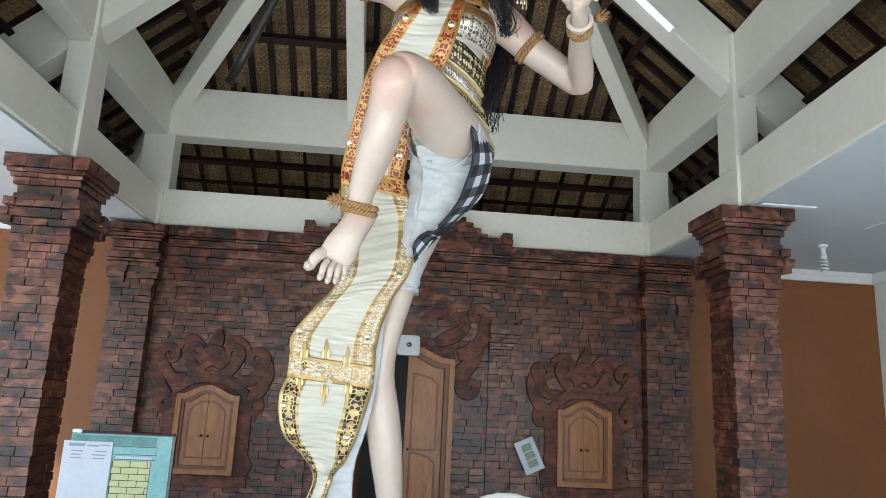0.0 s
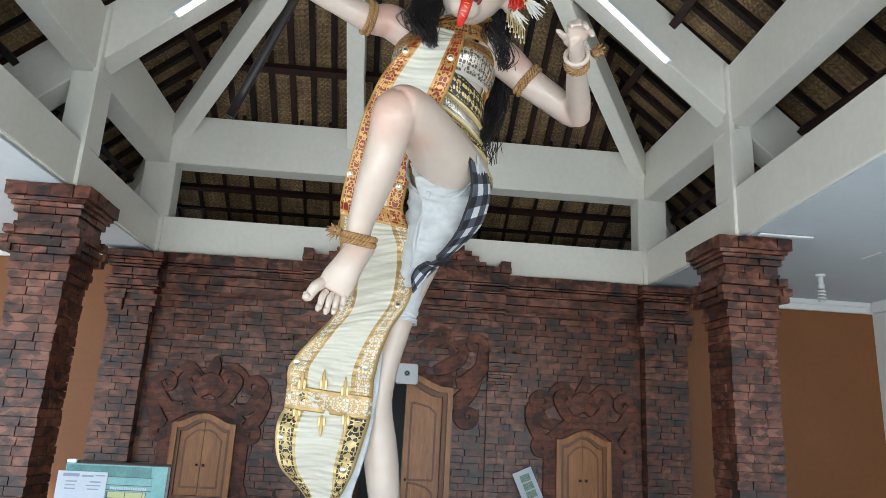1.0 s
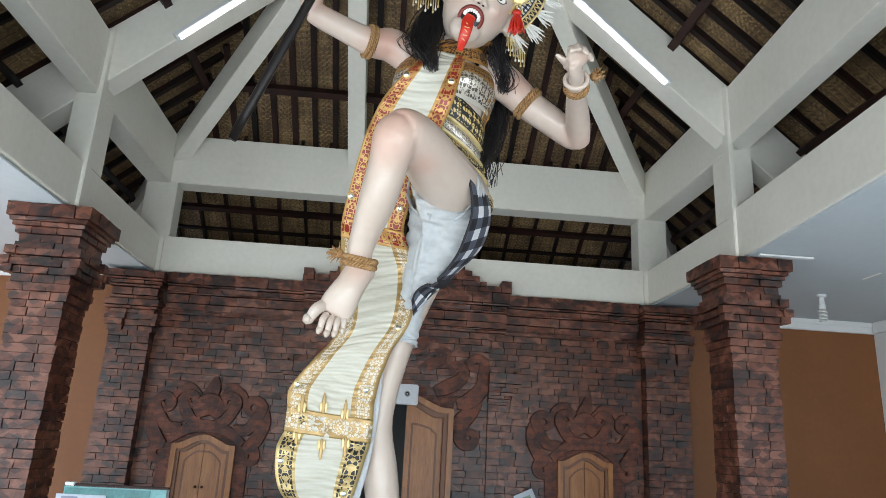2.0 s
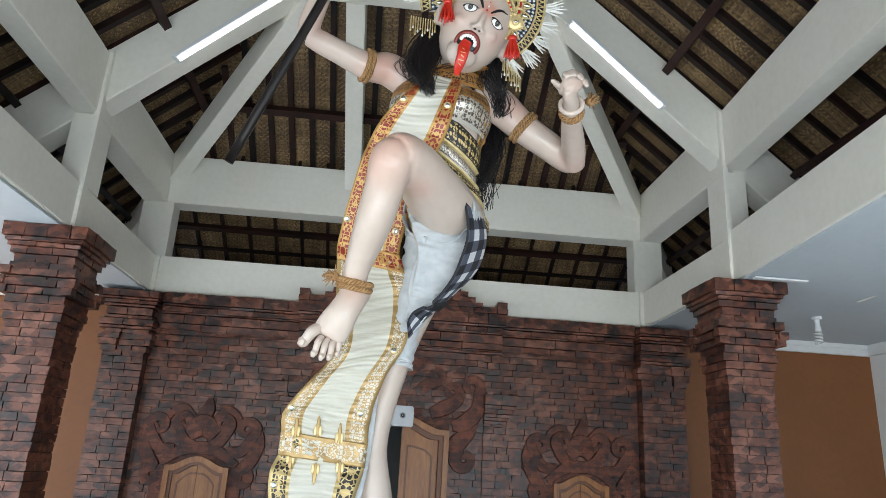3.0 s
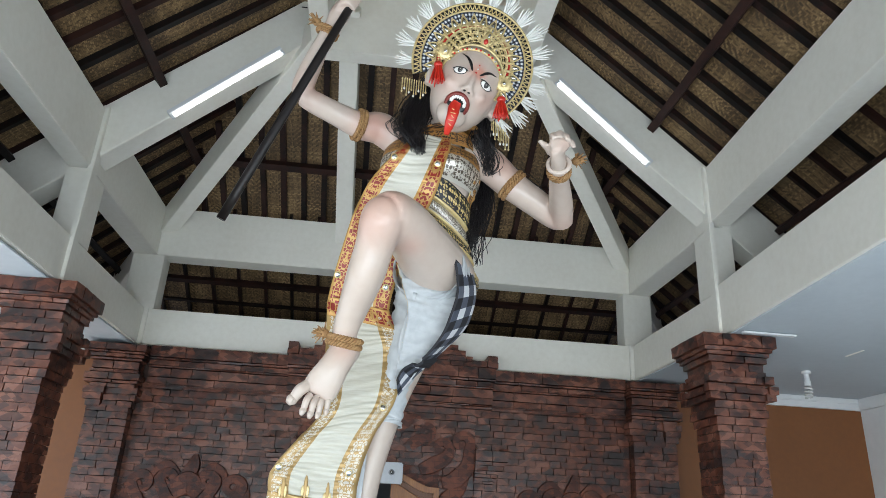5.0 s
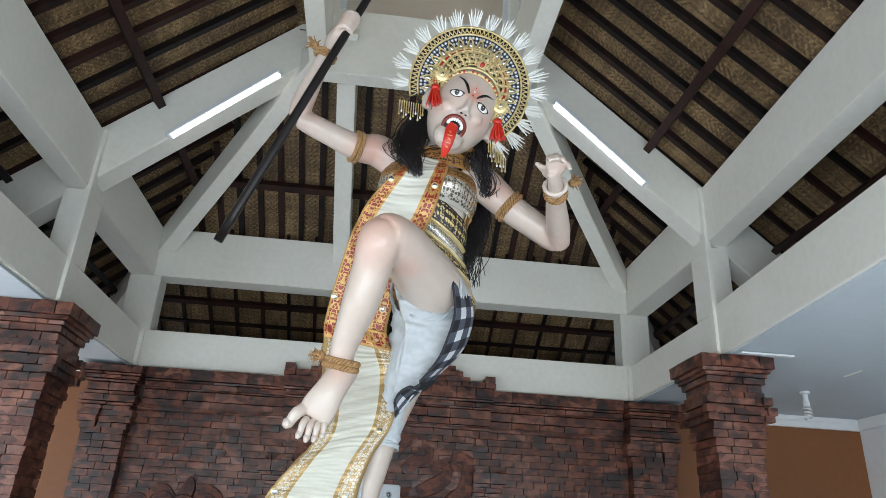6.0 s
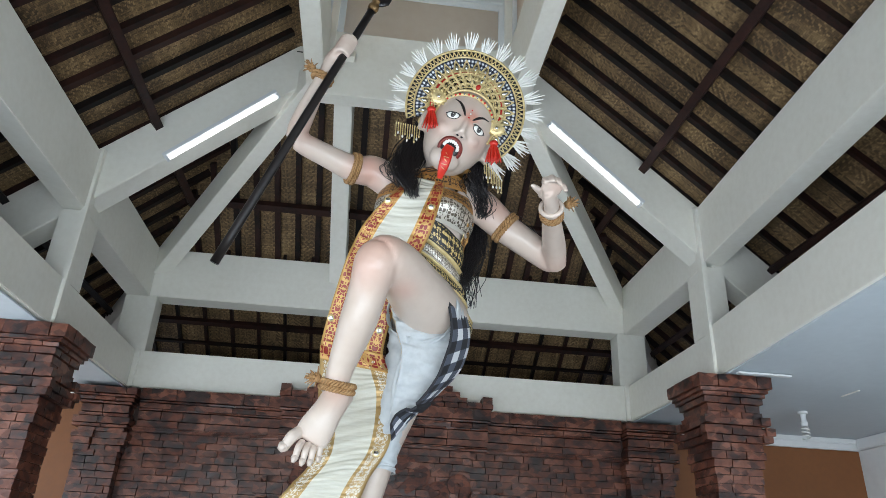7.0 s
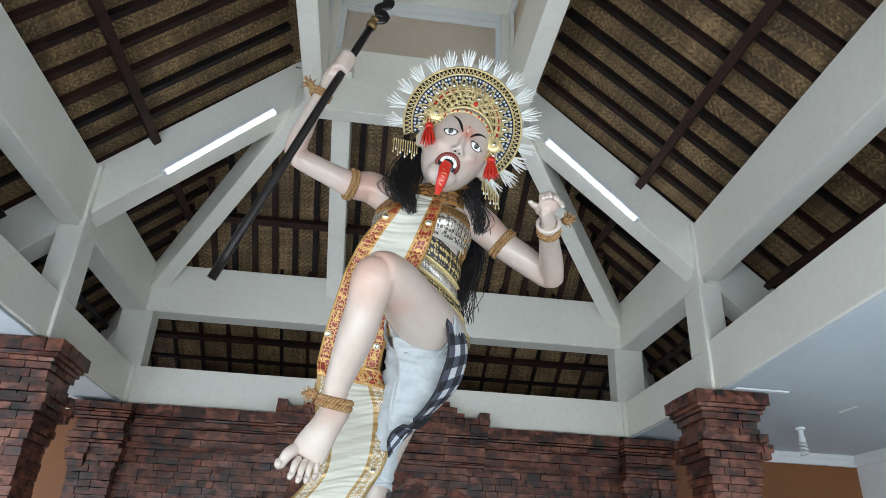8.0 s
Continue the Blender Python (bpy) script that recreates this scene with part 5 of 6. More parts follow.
# ---- brickwork ----
def unit_brick(k):
    """A brick one unit in each direction, with corners knocked slightly out of true."""
    rnd = random.Random(k)
    bm = bmesh.new()
    add_box(bm, -0.5, 0.5, -0.5, 0.5, -0.5, 0.5)
    for v in bm.verts:
        v.co += Vector((rnd.uniform(-0.022, 0.022), rnd.uniform(-0.03, 0.03), rnd.uniform(-0.05, 0.05)))
    me = bpy.data.meshes.new("brick")
    bm.normal_update()
    bm.to_mesh(me)
    bm.free()
    me.materials.append(M_BRICK)
    return me


BRICKS = [unit_brick(k) for k in range(7)]


def emit_bricks(boxes, parent, limit, near):
    """boxes: (x0, x1, y0, y1, z0, z1). The ones for which near() holds become pieces of their own, up to limit; the rest one mesh."""
    singles = [b for b in boxes if near(b)][:limit]
    keep = set(id(b) for b in singles)
    rnd = random.Random(len(boxes))
    for x0, x1, y0, y1, z0, z1 in singles:
        ob = new("brick", BRICKS[rnd.randrange(7)])
        ob.parent = parent
        ob.location = Vector(((x0 + x1) / 2, (y0 + y1) / 2, (z0 + z1) / 2)) - Vector(parent.location)
        ob.scale = (x1 - x0, y1 - y0, z1 - z0)
        ob.rotation_euler = (rnd.gauss(0, 0.006), rnd.gauss(0, 0.004), rnd.gauss(0, 0.008))
    rest = [b for b in boxes if id(b) not in keep]
    if rest:
        vs, fs = [], []
        for x0, x1, y0, y1, z0, z1 in rest:
            j = len(vs)
            g = lambda: rnd.gauss(0, 0.0016)
            vs += [(x + g(), y + g(), z + g()) for x, y, z in ((x0, y0, z0), (x1, y0, z0), (x1, y1, z0), (x0, y1, z0), (x0, y0, z1), (x1, y0, z1), (x1, y1, z1), (x0, y1, z1))]
            fs += [tuple(j + i for i in q) for q in ((3, 2, 1, 0), (4, 5, 6, 7), (0, 1, 5, 4), (1, 2, 6, 5), (2, 3, 7, 6), (3, 0, 4, 7))]
        me = bpy.data.meshes.new("brick_courses")
        o = Vector(parent.location)
        me.from_pydata([tuple(Vector(v) - o) for v in vs], [], fs)
        me.materials.append(M_BRICK)
        ob = new("brick_courses", me)
        ob.parent = parent
        ob["kind"] = "stuff"


def course(x0, x1, y_front, depth, z0, z1, out, lmin=0.13, lmax=0.25, gap=0.0045, rough=0.006):
    """One row of bricks between x0 and x1."""
    x = x0
    while x < x1 - 0.02:
        ln = random.uniform(lmin, lmax)
        e = min(x + ln, x1)
        if x1 - e < lmin * 0.5:
            e = x1
        j = random.uniform(-rough, rough)
        out.append((x + gap / 2, e - gap / 2, y_front + j, y_front + depth, z0 + gap / 2, z1 - gap / 2))
        x = e


def ogee(x, half, z_sh, rise):
    u = min(1.0, abs(x) / half)
    return z_sh if u > 0.86 else z_sh + rise * (0.5 + 0.5 * math.cos(math.pi * u / 0.86)) ** 0.8


WINDOWS = ((-1.955, 0.315, 0.655, 1.44, 0.095), (1.985, 0.295, 0.675, 1.46, 0.095))   # centre, half width, sill, shoulder, rise
DOOR_HALF, DOOR_SH, DOOR_RISE = 0.565, 1.93, 0.155


def blocked(x0, x1, z0, z1):
    if min(abs(x0), abs(x1)) < DOOR_HALF - 0.02 and z0 < DOOR_SH + 0.12 or (x0 < 0 < x1 and z0 < DOOR_SH + DOOR_RISE):
        return True
    return any(x1 > c - h + 0.02 and x0 < c + h - 0.02 and z0 < s + 0.07 and z1 > b for c, h, b, s, r in WINDOWS)


wall = thing("wall_brick", "carved dark red brick wall with stepped cornice", "wall", kind="structure")
# core with the door left open
for x0, x1, z0, z1 in ((-3.05, -0.47, 0, 3.18), (0.47, 3.05, 0, 3.18), (-0.47, 0.47, 1.98, 3.18)):
    part("core", box(x0, x1, 0.0, 0.255, z0, z1), M_JOINT, wall)
rows = []
z, H = 0.42, 0.0685
while z < 2.75:
    row = []
    course(-2.64, 2.64, -0.030, 0.05, z, z + H, row, 0.12, 0.24)
    for b in row:
        if blocked(b[0], b[1], b[4], b[5]):
            # cut the brick back to the opening where only a part is covered
            for c, h in [(0.0, DOOR_HALF)] + [(w[0], w[1]) for w in WINDOWS]:
                if b[0] < c - h - 0.03 < b[1]:
                    rows.append((b[0], c - h - 0.004, *b[2:]))
                if b[0] < c + h + 0.03 < b[1]:
                    rows.append((c + h + 0.004, b[1], *b[2:]))
            continue
        rows.append(b)
    z += H
# pilasters at both ends
for xa, xb, ca, cb in ((-3.06, -2.64, -3.19, -2.555), (2.645, 3.13, 2.60, 3.25)):
    z = 0.42
    while z < 2.52:
        course(xa, xb, -0.155, 0.20, z, z + H, rows, 0.10, 0.22)
        z += H
    for z0, z1, grow, d in ((2.52, 2.585, 0.02, 0.17), (2.585, 2.65, 0.05, 0.185), (2.65, 2.715, 0.06, 0.19), (2.715, 2.755, 0.015, 0.17)):
        for k0, k1 in ((xa - grow, xa + 0.13 + 0.02 * (z0 > 2.6)), (xb - 0.13 - 0.02 * (z0 > 2.6), xb + grow)):
            course(k0, k1, -d, 0.2, z0, z1, rows, 0.10, 0.2)
        course(xa + 0.14, xb - 0.14, -0.15, 0.19, z0, z1, rows, 0.1, 0.2)
    for z0, z1, k, d in ((2.755, 2.785, 0.55, 0.205), (2.79, 2.86, 0.62, 0.20), (2.865, 2.90, 0.35, 0.185), (2.905, 2.985, 0.20, 0.18), (2.99, 3.015, 0.45, 0.20), (3.018, 3.055, 0.65, 0.22), (3.058, 3.08, 0.85, 0.24), (3.083, 3.155, 1.0, 0.26)):
        a, b = xa + (ca - xa) * k, xb + (cb - xb) * k
        course(a, b, -d, 0.28, z0, z1, rows, 0.16, 0.30, 0.005)
# cornice of the wall, then of the middle bay, which stands forward
for x0, x1, fwd in ((-2.56, -1.10, 0.0), (1.10, 2.60, 0.0), (-1.10, 1.10, 0.085)):
    for z0, z1, d in ((2.755, 2.782, 0.055), (2.785, 2.80, 0.042), (2.803, 2.87, 0.048), (2.873, 2.965, 0.06), (2.968, 2.988, 0.085), (2.991, 3.045, 0.075), (3.048, 3.07, 0.105), (3.073, 3.19, 0.125)):
        grow = 0.02 * (d > 0.1) if fwd else 0.0
        course(x0 - grow, x1 + grow, -d - fwd, 0.12 + fwd, z0, z1, rows, 0.2, 0.38, 0.004, 0.004)
# forward face of the middle bay above the door
z = 2.14
while z < 2.75:
    course(-0.93, 0.93, -0.065, 0.05, z, z + H, rows, 0.14, 0.26)
    z += H
# small pilasters beside the door, with corbelled heads
for s in (-1, 1):
    z = 0.42
    while z < 2.02:
        a, b = sorted((s * 0.93, s * 1.13))
        course(a, b, -0.075, 0.07, z, z + H, rows, 0.08, 0.16)
        z += H
    for i, (z0, z1, e) in enumerate(((2.02, 2.055, 1.15), (2.055, 2.09, 1.17), (2.09, 2.125, 1.19), (2.125, 2.175, 1.22), (2.175, 2.215, 1.24), (2.215, 2.325, 1.275))):
        a, b = sorted((s * 0.925, s * e))
        course(a, b, -0.115 - 0.014 * i, 0.19, z0, z1, rows, 0.10, 0.18, 0.005)
    a, b = sorted((s * 0.94, s * 1.04))
    course(a, b, -0.19, 0.19, 2.325, 2.35, rows, 0.05, 0.1)
    a, b = sorted((s * 1.20, s * 1.275))
    course(a, b, -0.19, 0.19, 2.325, 2.35, rows, 0.05, 0.1)
    # corner blocks on the cornice
    a, b = sorted((s * 1.02, s * 1.14))
    course(a, b, -0.215, 0.21, 3.193, 3.25, rows, 0.2, 0.3)
    course(a + 0.005, b - 0.005, -0.21, 0.2, 3.25, 3.325, rows, 0.2, 0.3)
    a, b = sorted((s * 0.86, s * 1.015))
    course(a, b, -0.205, 0.2, 3.193, 3.262, rows, 0.2, 0.3)
# stepped gable over the middle bay
k = 0
while True:
    z0 = 3.193 + 0.0585 * k
    hw = 0.98 - 0.083 * (k + 0.4)
    if hw < 0.22:
        break
    course(-hw, hw, -0.19 + 0.004 * k, 0.185, z0, z0 + 0.0585, rows, 0.15, 0.26, 0.005)
    k += 1
# blocks and small niches low on the wall
for cx in (-1.18, 1.17, 0.74):
    for dx in (-0.10, 0.10):
        for z0 in (0.62, 0.69, 0.76):
            rows.append((cx + dx - 0.075, cx + dx + 0.075, -0.075, 0.0, z0, z0 + 0.06))


# carved scrolls of the same brick
def sweep(bm, pts, n):
    """pts: (x, z, half width, how far it stands out)."""
    S = spline(pts, n)
    ring_rows = []
    for i, s in enumerate(S):
        t = Vector((S[min(i + 1, n)][0] - S[max(i - 1, 0)][0], S[min(i + 1, n)][1] - S[max(i - 1, 0)][1])).normalized()
        a = Vector((-t.y, t.x))
        ring = []
        for q, d in ((-1.18, 0.0), (-1.15, 0.72), (-1.06, 0.97), (-0.4, 1.0), (0.4, 1.0), (1.06, 0.97), (1.15, 0.72), (1.18, 0.0)):
            ring.append(bm.verts.new((s[0] + a.x * q * s[2], -0.025 - d * s[3] * 0.62, s[1] + a.y * q * s[2])))
        ring_rows.append(ring)
    for i in range(n):
        for k in range(7):
            bm.faces.new((ring_rows[i][k], ring_rows[i][k + 1], ring_rows[i + 1][k + 1], ring_rows[i + 1][k]))
    for e in (0, n):
        bm.faces.new(ring_rows[e])


def volute(cx, cz, r, turns, start, spin, w, d):
    """Points of a spiral that ends in its eye."""
    out = []
    m = int(10 * turns)
    for i in range(m + 1):
        u = i / m
        a = start + spin * 2 * math.pi * turns * u
        rr = r * (1 - 0.78 * u)
        out.append((cx + rr * math.cos(a), cz + rr * math.sin(a), w * (1 - 0.55 * u), d * (1 - 0.25 * u)))
    return out


def carving(strokes, label):
    bm = bmesh.new()
    for pts in strokes:
        sweep(bm, pts, max(14, 5 * len(pts)))
    bmesh.ops.recalc_face_normals(bm, faces=bm.faces)
    part("carving", bm, M_CARVED, wall, label)


for cx, h, sill, sh, rise in WINDOWS:
    for s in (-1, 1):
        carving([
            [(cx + s * 0.26, sh + 0.15, 0.045, 0.05), (cx + s * 0.40, sh + 0.16, 0.05, 0.06), (cx + s * 0.48, sh + 0.26, 0.05, 0.07)] + volute(cx + s * 0.44, sh + 0.38, 0.10, 1.1, 0.0 if s > 0 else math.pi, s, 0.045, 0.075),
            [(cx + s * 0.55, sh + 0.36, 0.05, 0.06), (cx + s * 0.57, sh + 0.22, 0.055, 0.07), (cx + s * 0.50, sh + 0.06, 0.06, 0.07)] + volute(cx + s * 0.44, sh - 0.10, 0.09, 1.0, math.pi / 2, -s, 0.05, 0.065)], "carved brick scroll beside the window")
        carving([
            [(cx + s * 0.05, sh + 0.19, 0.04, 0.05), (cx + s * 0.17, sh + 0.24, 0.05, 0.07), (cx + s * 0.25, sh + 0.36, 0.05, 0.08)] + volute(cx + s * 0.19, sh + 0.42, 0.085, 1.1, 0.0 if s > 0 else math.pi, s, 0.045, 0.085),
            [(cx + s * 0.12, sh + 0.46, 0.045, 0.05), (cx + s * 0.22, sh + 0.56, 0.04, 0.06), (cx + s * 0.32, sh + 0.52, 0.03, 0.06), (cx + s * 0.37, sh + 0.44, 0.02, 0.05)]], "carved brick leaf scroll over the window")
    carving([[(cx - 0.14, sh + 0.30, 0.06, 0.06), (cx, sh + 0.40, 0.10, 0.10), (cx + 0.13, sh + 0.30, 0.06, 0.06)], [(cx - 0.05, sh + 0.42, 0.06, 0.06), (cx + 0.02, sh + 0.56, 0.06, 0.08), (cx + 0.03, sh + 0.68, 0.02, 0.05)],
             [(cx - h - 0.06, sh + 0.02, 0.035, 0.055), (cx - 0.18, sh + rise * 0.75 + 0.08, 0.05, 0.06), (cx, sh + rise + 0.085, 0.055, 0.065), (cx + 0.18, sh + rise * 0.75 + 0.08, 0.05, 0.06), (cx + h + 0.06, sh + 0.02, 0.035, 0.055)]], "carved brick mask crest over the window")
    for s in (-1, 1):
        carving([[(cx + s * (h + 0.065), sill - 0.05, 0.06, 0.05), (cx + s * (h + 0.065), (sill + sh) / 2, 0.06, 0.05), (cx + s * (h + 0.065), sh, 0.06, 0.05)], [(cx + s * (h + 0.11), sill + 0.02, 0.03, 0.06), (cx + s * (h + 0.15), sill + 0.10, 0.025, 0.05), (cx + s * (h + 0.10), sill + 0.22, 0.02, 0.05)]], "plain brick jamb beside the window")
    carving([[(cx - h - 0.14, sill - 0.06, 0.05, 0.07), (cx, sill - 0.065, 0.05, 0.075), (cx + h + 0.14, sill - 0.06, 0.05, 0.07)]], "brick sill below the window")
for s in (-1, 1):
    carving([
        [(s * 0.60, 1.98, 0.05, 0.07), (s * 0.73, 2.02, 0.075, 0.085), (s * 0.86, 2.16, 0.07, 0.09), (s * 0.88, 2.32, 0.06, 0.09)] + volute(s * 0.79, 2.40, 0.09, 1.1, 0.0 if s > 0 else math.pi, s, 0.05, 0.09),
        [(s * 0.84, 2.10, 0.05, 0.06), (s * 0.76, 1.92, 0.07, 0.075), (s * 0.64, 1.78, 0.08, 0.08)] + volute(s * 0.74, 1.65, 0.115, 1.15, math.pi / 2 + s * 0.7, s, 0.06, 0.08)], "large carved brick scroll beside the door")
    carving([
        [(s * 0.36, 2.10, 0.05, 0.07), (s * 0.50, 2.16, 0.07, 0.09), (s * 0.63, 2.24, 0.06, 0.09)] + volute(s * 0.58, 2.33, 0.08, 1.1, 0.0 if s > 0 else math.pi, s, 0.045, 0.085),
        [(s * 0.20, 2.30, 0.05, 0.06), (s * 0.32, 2.40, 0.06, 0.08)] + volute(s * 0.40, 2.50, 0.08, 1.1, -math.pi / 2, s, 0.045, 0.08),
        [(s * 0.10, 2.48, 0.05, 0.06), (s * 0.20, 2.60, 0.055, 0.08), (s * 0.34, 2.63, 0.03, 0.06)]], "carved brick leaf scroll over the door")


# ---- joinery ----
def frame_band(bm, cx, half, z0, sh, rise, w, y0, y1, n=36, closed=True):
    """A moulded frame with an ogee head: outer outline, inner outline w inside it, extruded from y0 to y1."""
    def outline(hf, zb, zs, rs):
        pts = [(-hf, zb), (-hf, zs * 0.5 + zb * 0.5)]
        pts += [(-hf + 2 * hf * i / n, ogee(-hf + 2 * hf * i / n, hf, zs, rs)) for i in range(n + 1)]
        return pts + [(hf, zs * 0.5 + zb * 0.5), (hf, zb)]
    o, q = outline(half, z0, sh, rise), outline(half - w, z0 + (w if closed else 0), sh - w, rise)
    vs = [[[bm.verts.new((cx + x, y, z)) for x, z in line] for line in (o, q)] for y in (y0, y1)]
    m = len(o)
    rng = range(m) if closed else range(m - 1)
    for i in rng:
        j = (i + 1) % m
        for f in ((vs[0][0][i], vs[0][0][j], vs[0][1][j], vs[0][1][i]), (vs[1][0][i], vs[1][1][i], vs[1][1][j], vs[1][0][j]), (vs[0][0][i], vs[1][0][i], vs[1][0][j], vs[0][0][j]), (vs[0][1][i], vs[0][1][j], vs[1][1][j], vs[1][1][i])):
            bm.faces.new(f)
    bmesh.ops.recalc_face_normals(bm, faces=bm.faces)
    return bm


def leaf_panel(bm, xa, xb, z0, half_all, cx, sh, rise, y0, y1, n=18):
    """A door leaf whose head follows the ogee of the whole opening."""
    xs = [xa + (xb - xa) * i / n for i in range(n + 1)]
    front = [[bm.verts.new((x, y, z)) for x in xs for z in (z0, ogee(x - cx, half_all, sh, rise))] for y in (y0, y1)]
    for i in range(n):
        a = 2 * i
        for s, f in enumerate(front):
            bm.faces.new((f[a], f[a + 1], f[a + 3], f[a + 2]))
        bm.faces.new((front[0][a + 1], front[1][a + 1], front[1][a + 3], front[0][a + 3]))
        bm.faces.new((front[0][a], front[0][a + 2], front[1][a + 2], front[1][a]))
    bm.faces.new((front[0][0], front[1][0], front[1][1], front[0][1]))
    bm.faces.new((front[0][-2], front[0][-1], front[1][-1], front[1][-2]))
    bmesh.ops.recalc_face_normals(bm, faces=bm.faces)
    return bm


M_DARKWOOD = material("red_teak", [(0.10, 0.032, 0.010), (0.17, 0.060, 0.019)], 3.0, (0.35, 0.5), 0.12, stretch=(6, 6, 0.7), fine=5)


def spandrel(cx, half, sh, rise, z_top, n=30):
    """The piece of wall between an ogee head and the level course over it."""
    bm = bmesh.new()
    cols = []
    for i in range(n + 1):
        x = -half + 2 * half * i / n
        cols.append([bm.verts.new((cx + x, y, z)) for y in (-0.034, 0.01) for z in (ogee(x, half, sh, rise) - 0.004, z_top)])
    for i in range(n):
        a, b = cols[i], cols[i + 1]
        bm.faces.new((a[0], b[0], b[1], a[1]))
        bm.faces.new((a[0], a[2], b[2], b[0]))
        bm.faces.new((a[1], b[1], b[3], a[3]))
        bm.faces.new((a[2], a[3], b[3], b[2]))
    bmesh.ops.recalc_face_normals(bm, faces=bm.faces)
    part("spandrel", bm, M_CARVED, wall, "plain brick over the arched head")


spandrel(0.0, DOOR_HALF, DOOR_SH, DOOR_RISE, 2.145)
for cx, h, sill, sh, rise in WINDOWS:
    spandrel(cx, h, sh, rise, sh + 0.14)
M_KNOB = plain("dark_bronze", (0.05, 0.028, 0.016), 0.3, 0.8)
for i, (cx, h, sill, sh, rise) in enumerate(WINDOWS):
    win = thing("window_%d" % (i + 1), "closed varnished wooden shutter window with arched head", "window", (cx, -0.03, sill), kind="structure")
    part("window_frame", rel(win, frame_band(bmesh.new(), cx, h, sill, sh, rise, 0.052, -0.095, 0.0)), M_WOOD, win)
    part("window_frame", rel(win, frame_band(bmesh.new(), cx, h - 0.052, sill + 0.052, sh - 0.052, rise, 0.03, -0.075, 0.0)), M_DARKWOOD, win)
    for s in (-1, 1):
        xa, xb = sorted((cx + s * 0.002, cx + s * (h - 0.083)))
        lf = part("shutter", rel(win, leaf_panel(bmesh.new(), xa, xb, sill + 0.083, h - 0.08, cx, sh - 0.085, rise, -0.052, -0.02)), M_WOOD, win)
        # raised fielded panel
        bm = bmesh.new()
        hp = h - 0.135
        pts = [(0.006, sill + 0.16), (hp, sill + 0.16), (hp, sill + 0.20)] + [(hp, sh - 0.20)] + [(hp - 0.012 * k, sh - 0.17 + 0.10 * math.sin(k / 12 * math.pi / 2)) for k in range(int(hp / 0.012))] + [(0.006, sh - 0.06)]
        for k in range(len(pts) - 1):
            (x0, z0), (x1, z1) = pts[k], pts[k + 1]
            add_bar(bm, (cx + s * x0, -0.056, z0), (cx + s * x1, -0.056, z1), 0.017, 0.022, (0, -1, 0))
        part("panel_moulding", rel(win, bm), M_DARKWOOD, lf)
        bm = bmesh.new()
        ball(bm, (cx + s * 0.033, -0.072, sill + 0.375), (0.014, 0.018, 0.014), 0, None, 12, 8)
        part("knob", rel(win, bm), M_KNOB, lf, "small dark bronze knob")
door = thing("door_1", "varnished carved wooden double door, one leaf open", "door", (0, -0.03, 0), kind="structure")
part("door_frame", rel(door, frame_band(bmesh.new(), 0, DOOR_HALF, 0.0, DOOR_SH, DOOR_RISE, 0.055, -0.13, 0.03, closed=False)), M_WOOD, door)
part("door_frame", rel(door, frame_band(bmesh.new(), 0, DOOR_HALF - 0.055, 0.0, DOOR_SH - 0.055, DOOR_RISE, 0.045, -0.085, 0.03, closed=False)), M_DARKWOOD, door)
lf = part("door_leaf", rel(door, leaf_panel(bmesh.new(), 0.075, 0.463, 0.012, 0.465, 0.0, DOOR_SH - 0.10, DOOR_RISE, 0.0, 0.04)), M_WOOD, door)
for z0, z1 in ((0.15, 0.85), (0.98, 1.66)):
    bm = bmesh.new()
    for a, b in (((0.14, z0), (0.40, z0)), ((0.40, z0), (0.40, z1)), ((0.40, z1), (0.33, z1 + 0.06)), ((0.33, z1 + 0.06), (0.22, z1 + 0.09)), ((0.22, z1 + 0.09), (0.14, z1 + 0.10)), ((0.14, z1 + 0.10), (0.14, z0))):
        add_bar(bm, (a[0], -0.004, a[1]), (b[0], -0.004, b[1]), 0.022, 0.026, (0, -1, 0))
    part("panel_moulding", rel(door, bm), M_DARKWOOD, lf)
bm = bmesh.new()
ball(bm, (0.115, -0.02, 0.98), (0.013, 0.022, 0.013), 0, None, 12, 8)
part("door_handle", rel(door, bm), M_KNOB, lf, "small dark bronze handle")
bm = leaf_panel(bmesh.new(), -0.463, -0.005, 0.012, 0.465, 0.0, DOOR_SH - 0.10, DOOR_RISE, -0.02, 0.022)
bmesh.ops.rotate(bm, verts=bm.verts, cent=(-0.463, 0.02, 0), matrix=Matrix.Rotation(radians(84), 3, 'Z'))
part("door_leaf", rel(door, bm), M_WOOD, door, "wooden leaf swung open into the room")

# ---- brick columns ----
TIERS = [(2.455, 2.52, 0.215), (2.52, 2.585, 0.232), (2.585, 2.65, 0.222), (2.65, 2.705, 0.262), (2.705, 2.76, 0.282), (2.76, 2.79, 0.235), (2.79, 2.845, 0.262), (2.845, 2.90, 0.242), (2.90, 2.965, 0.228), (2.965, 3.02, 0.252), (3.02, 3.055, 0.272), (3.055, 3.09, 0.292), (3.09, 3.195, 0.316)]


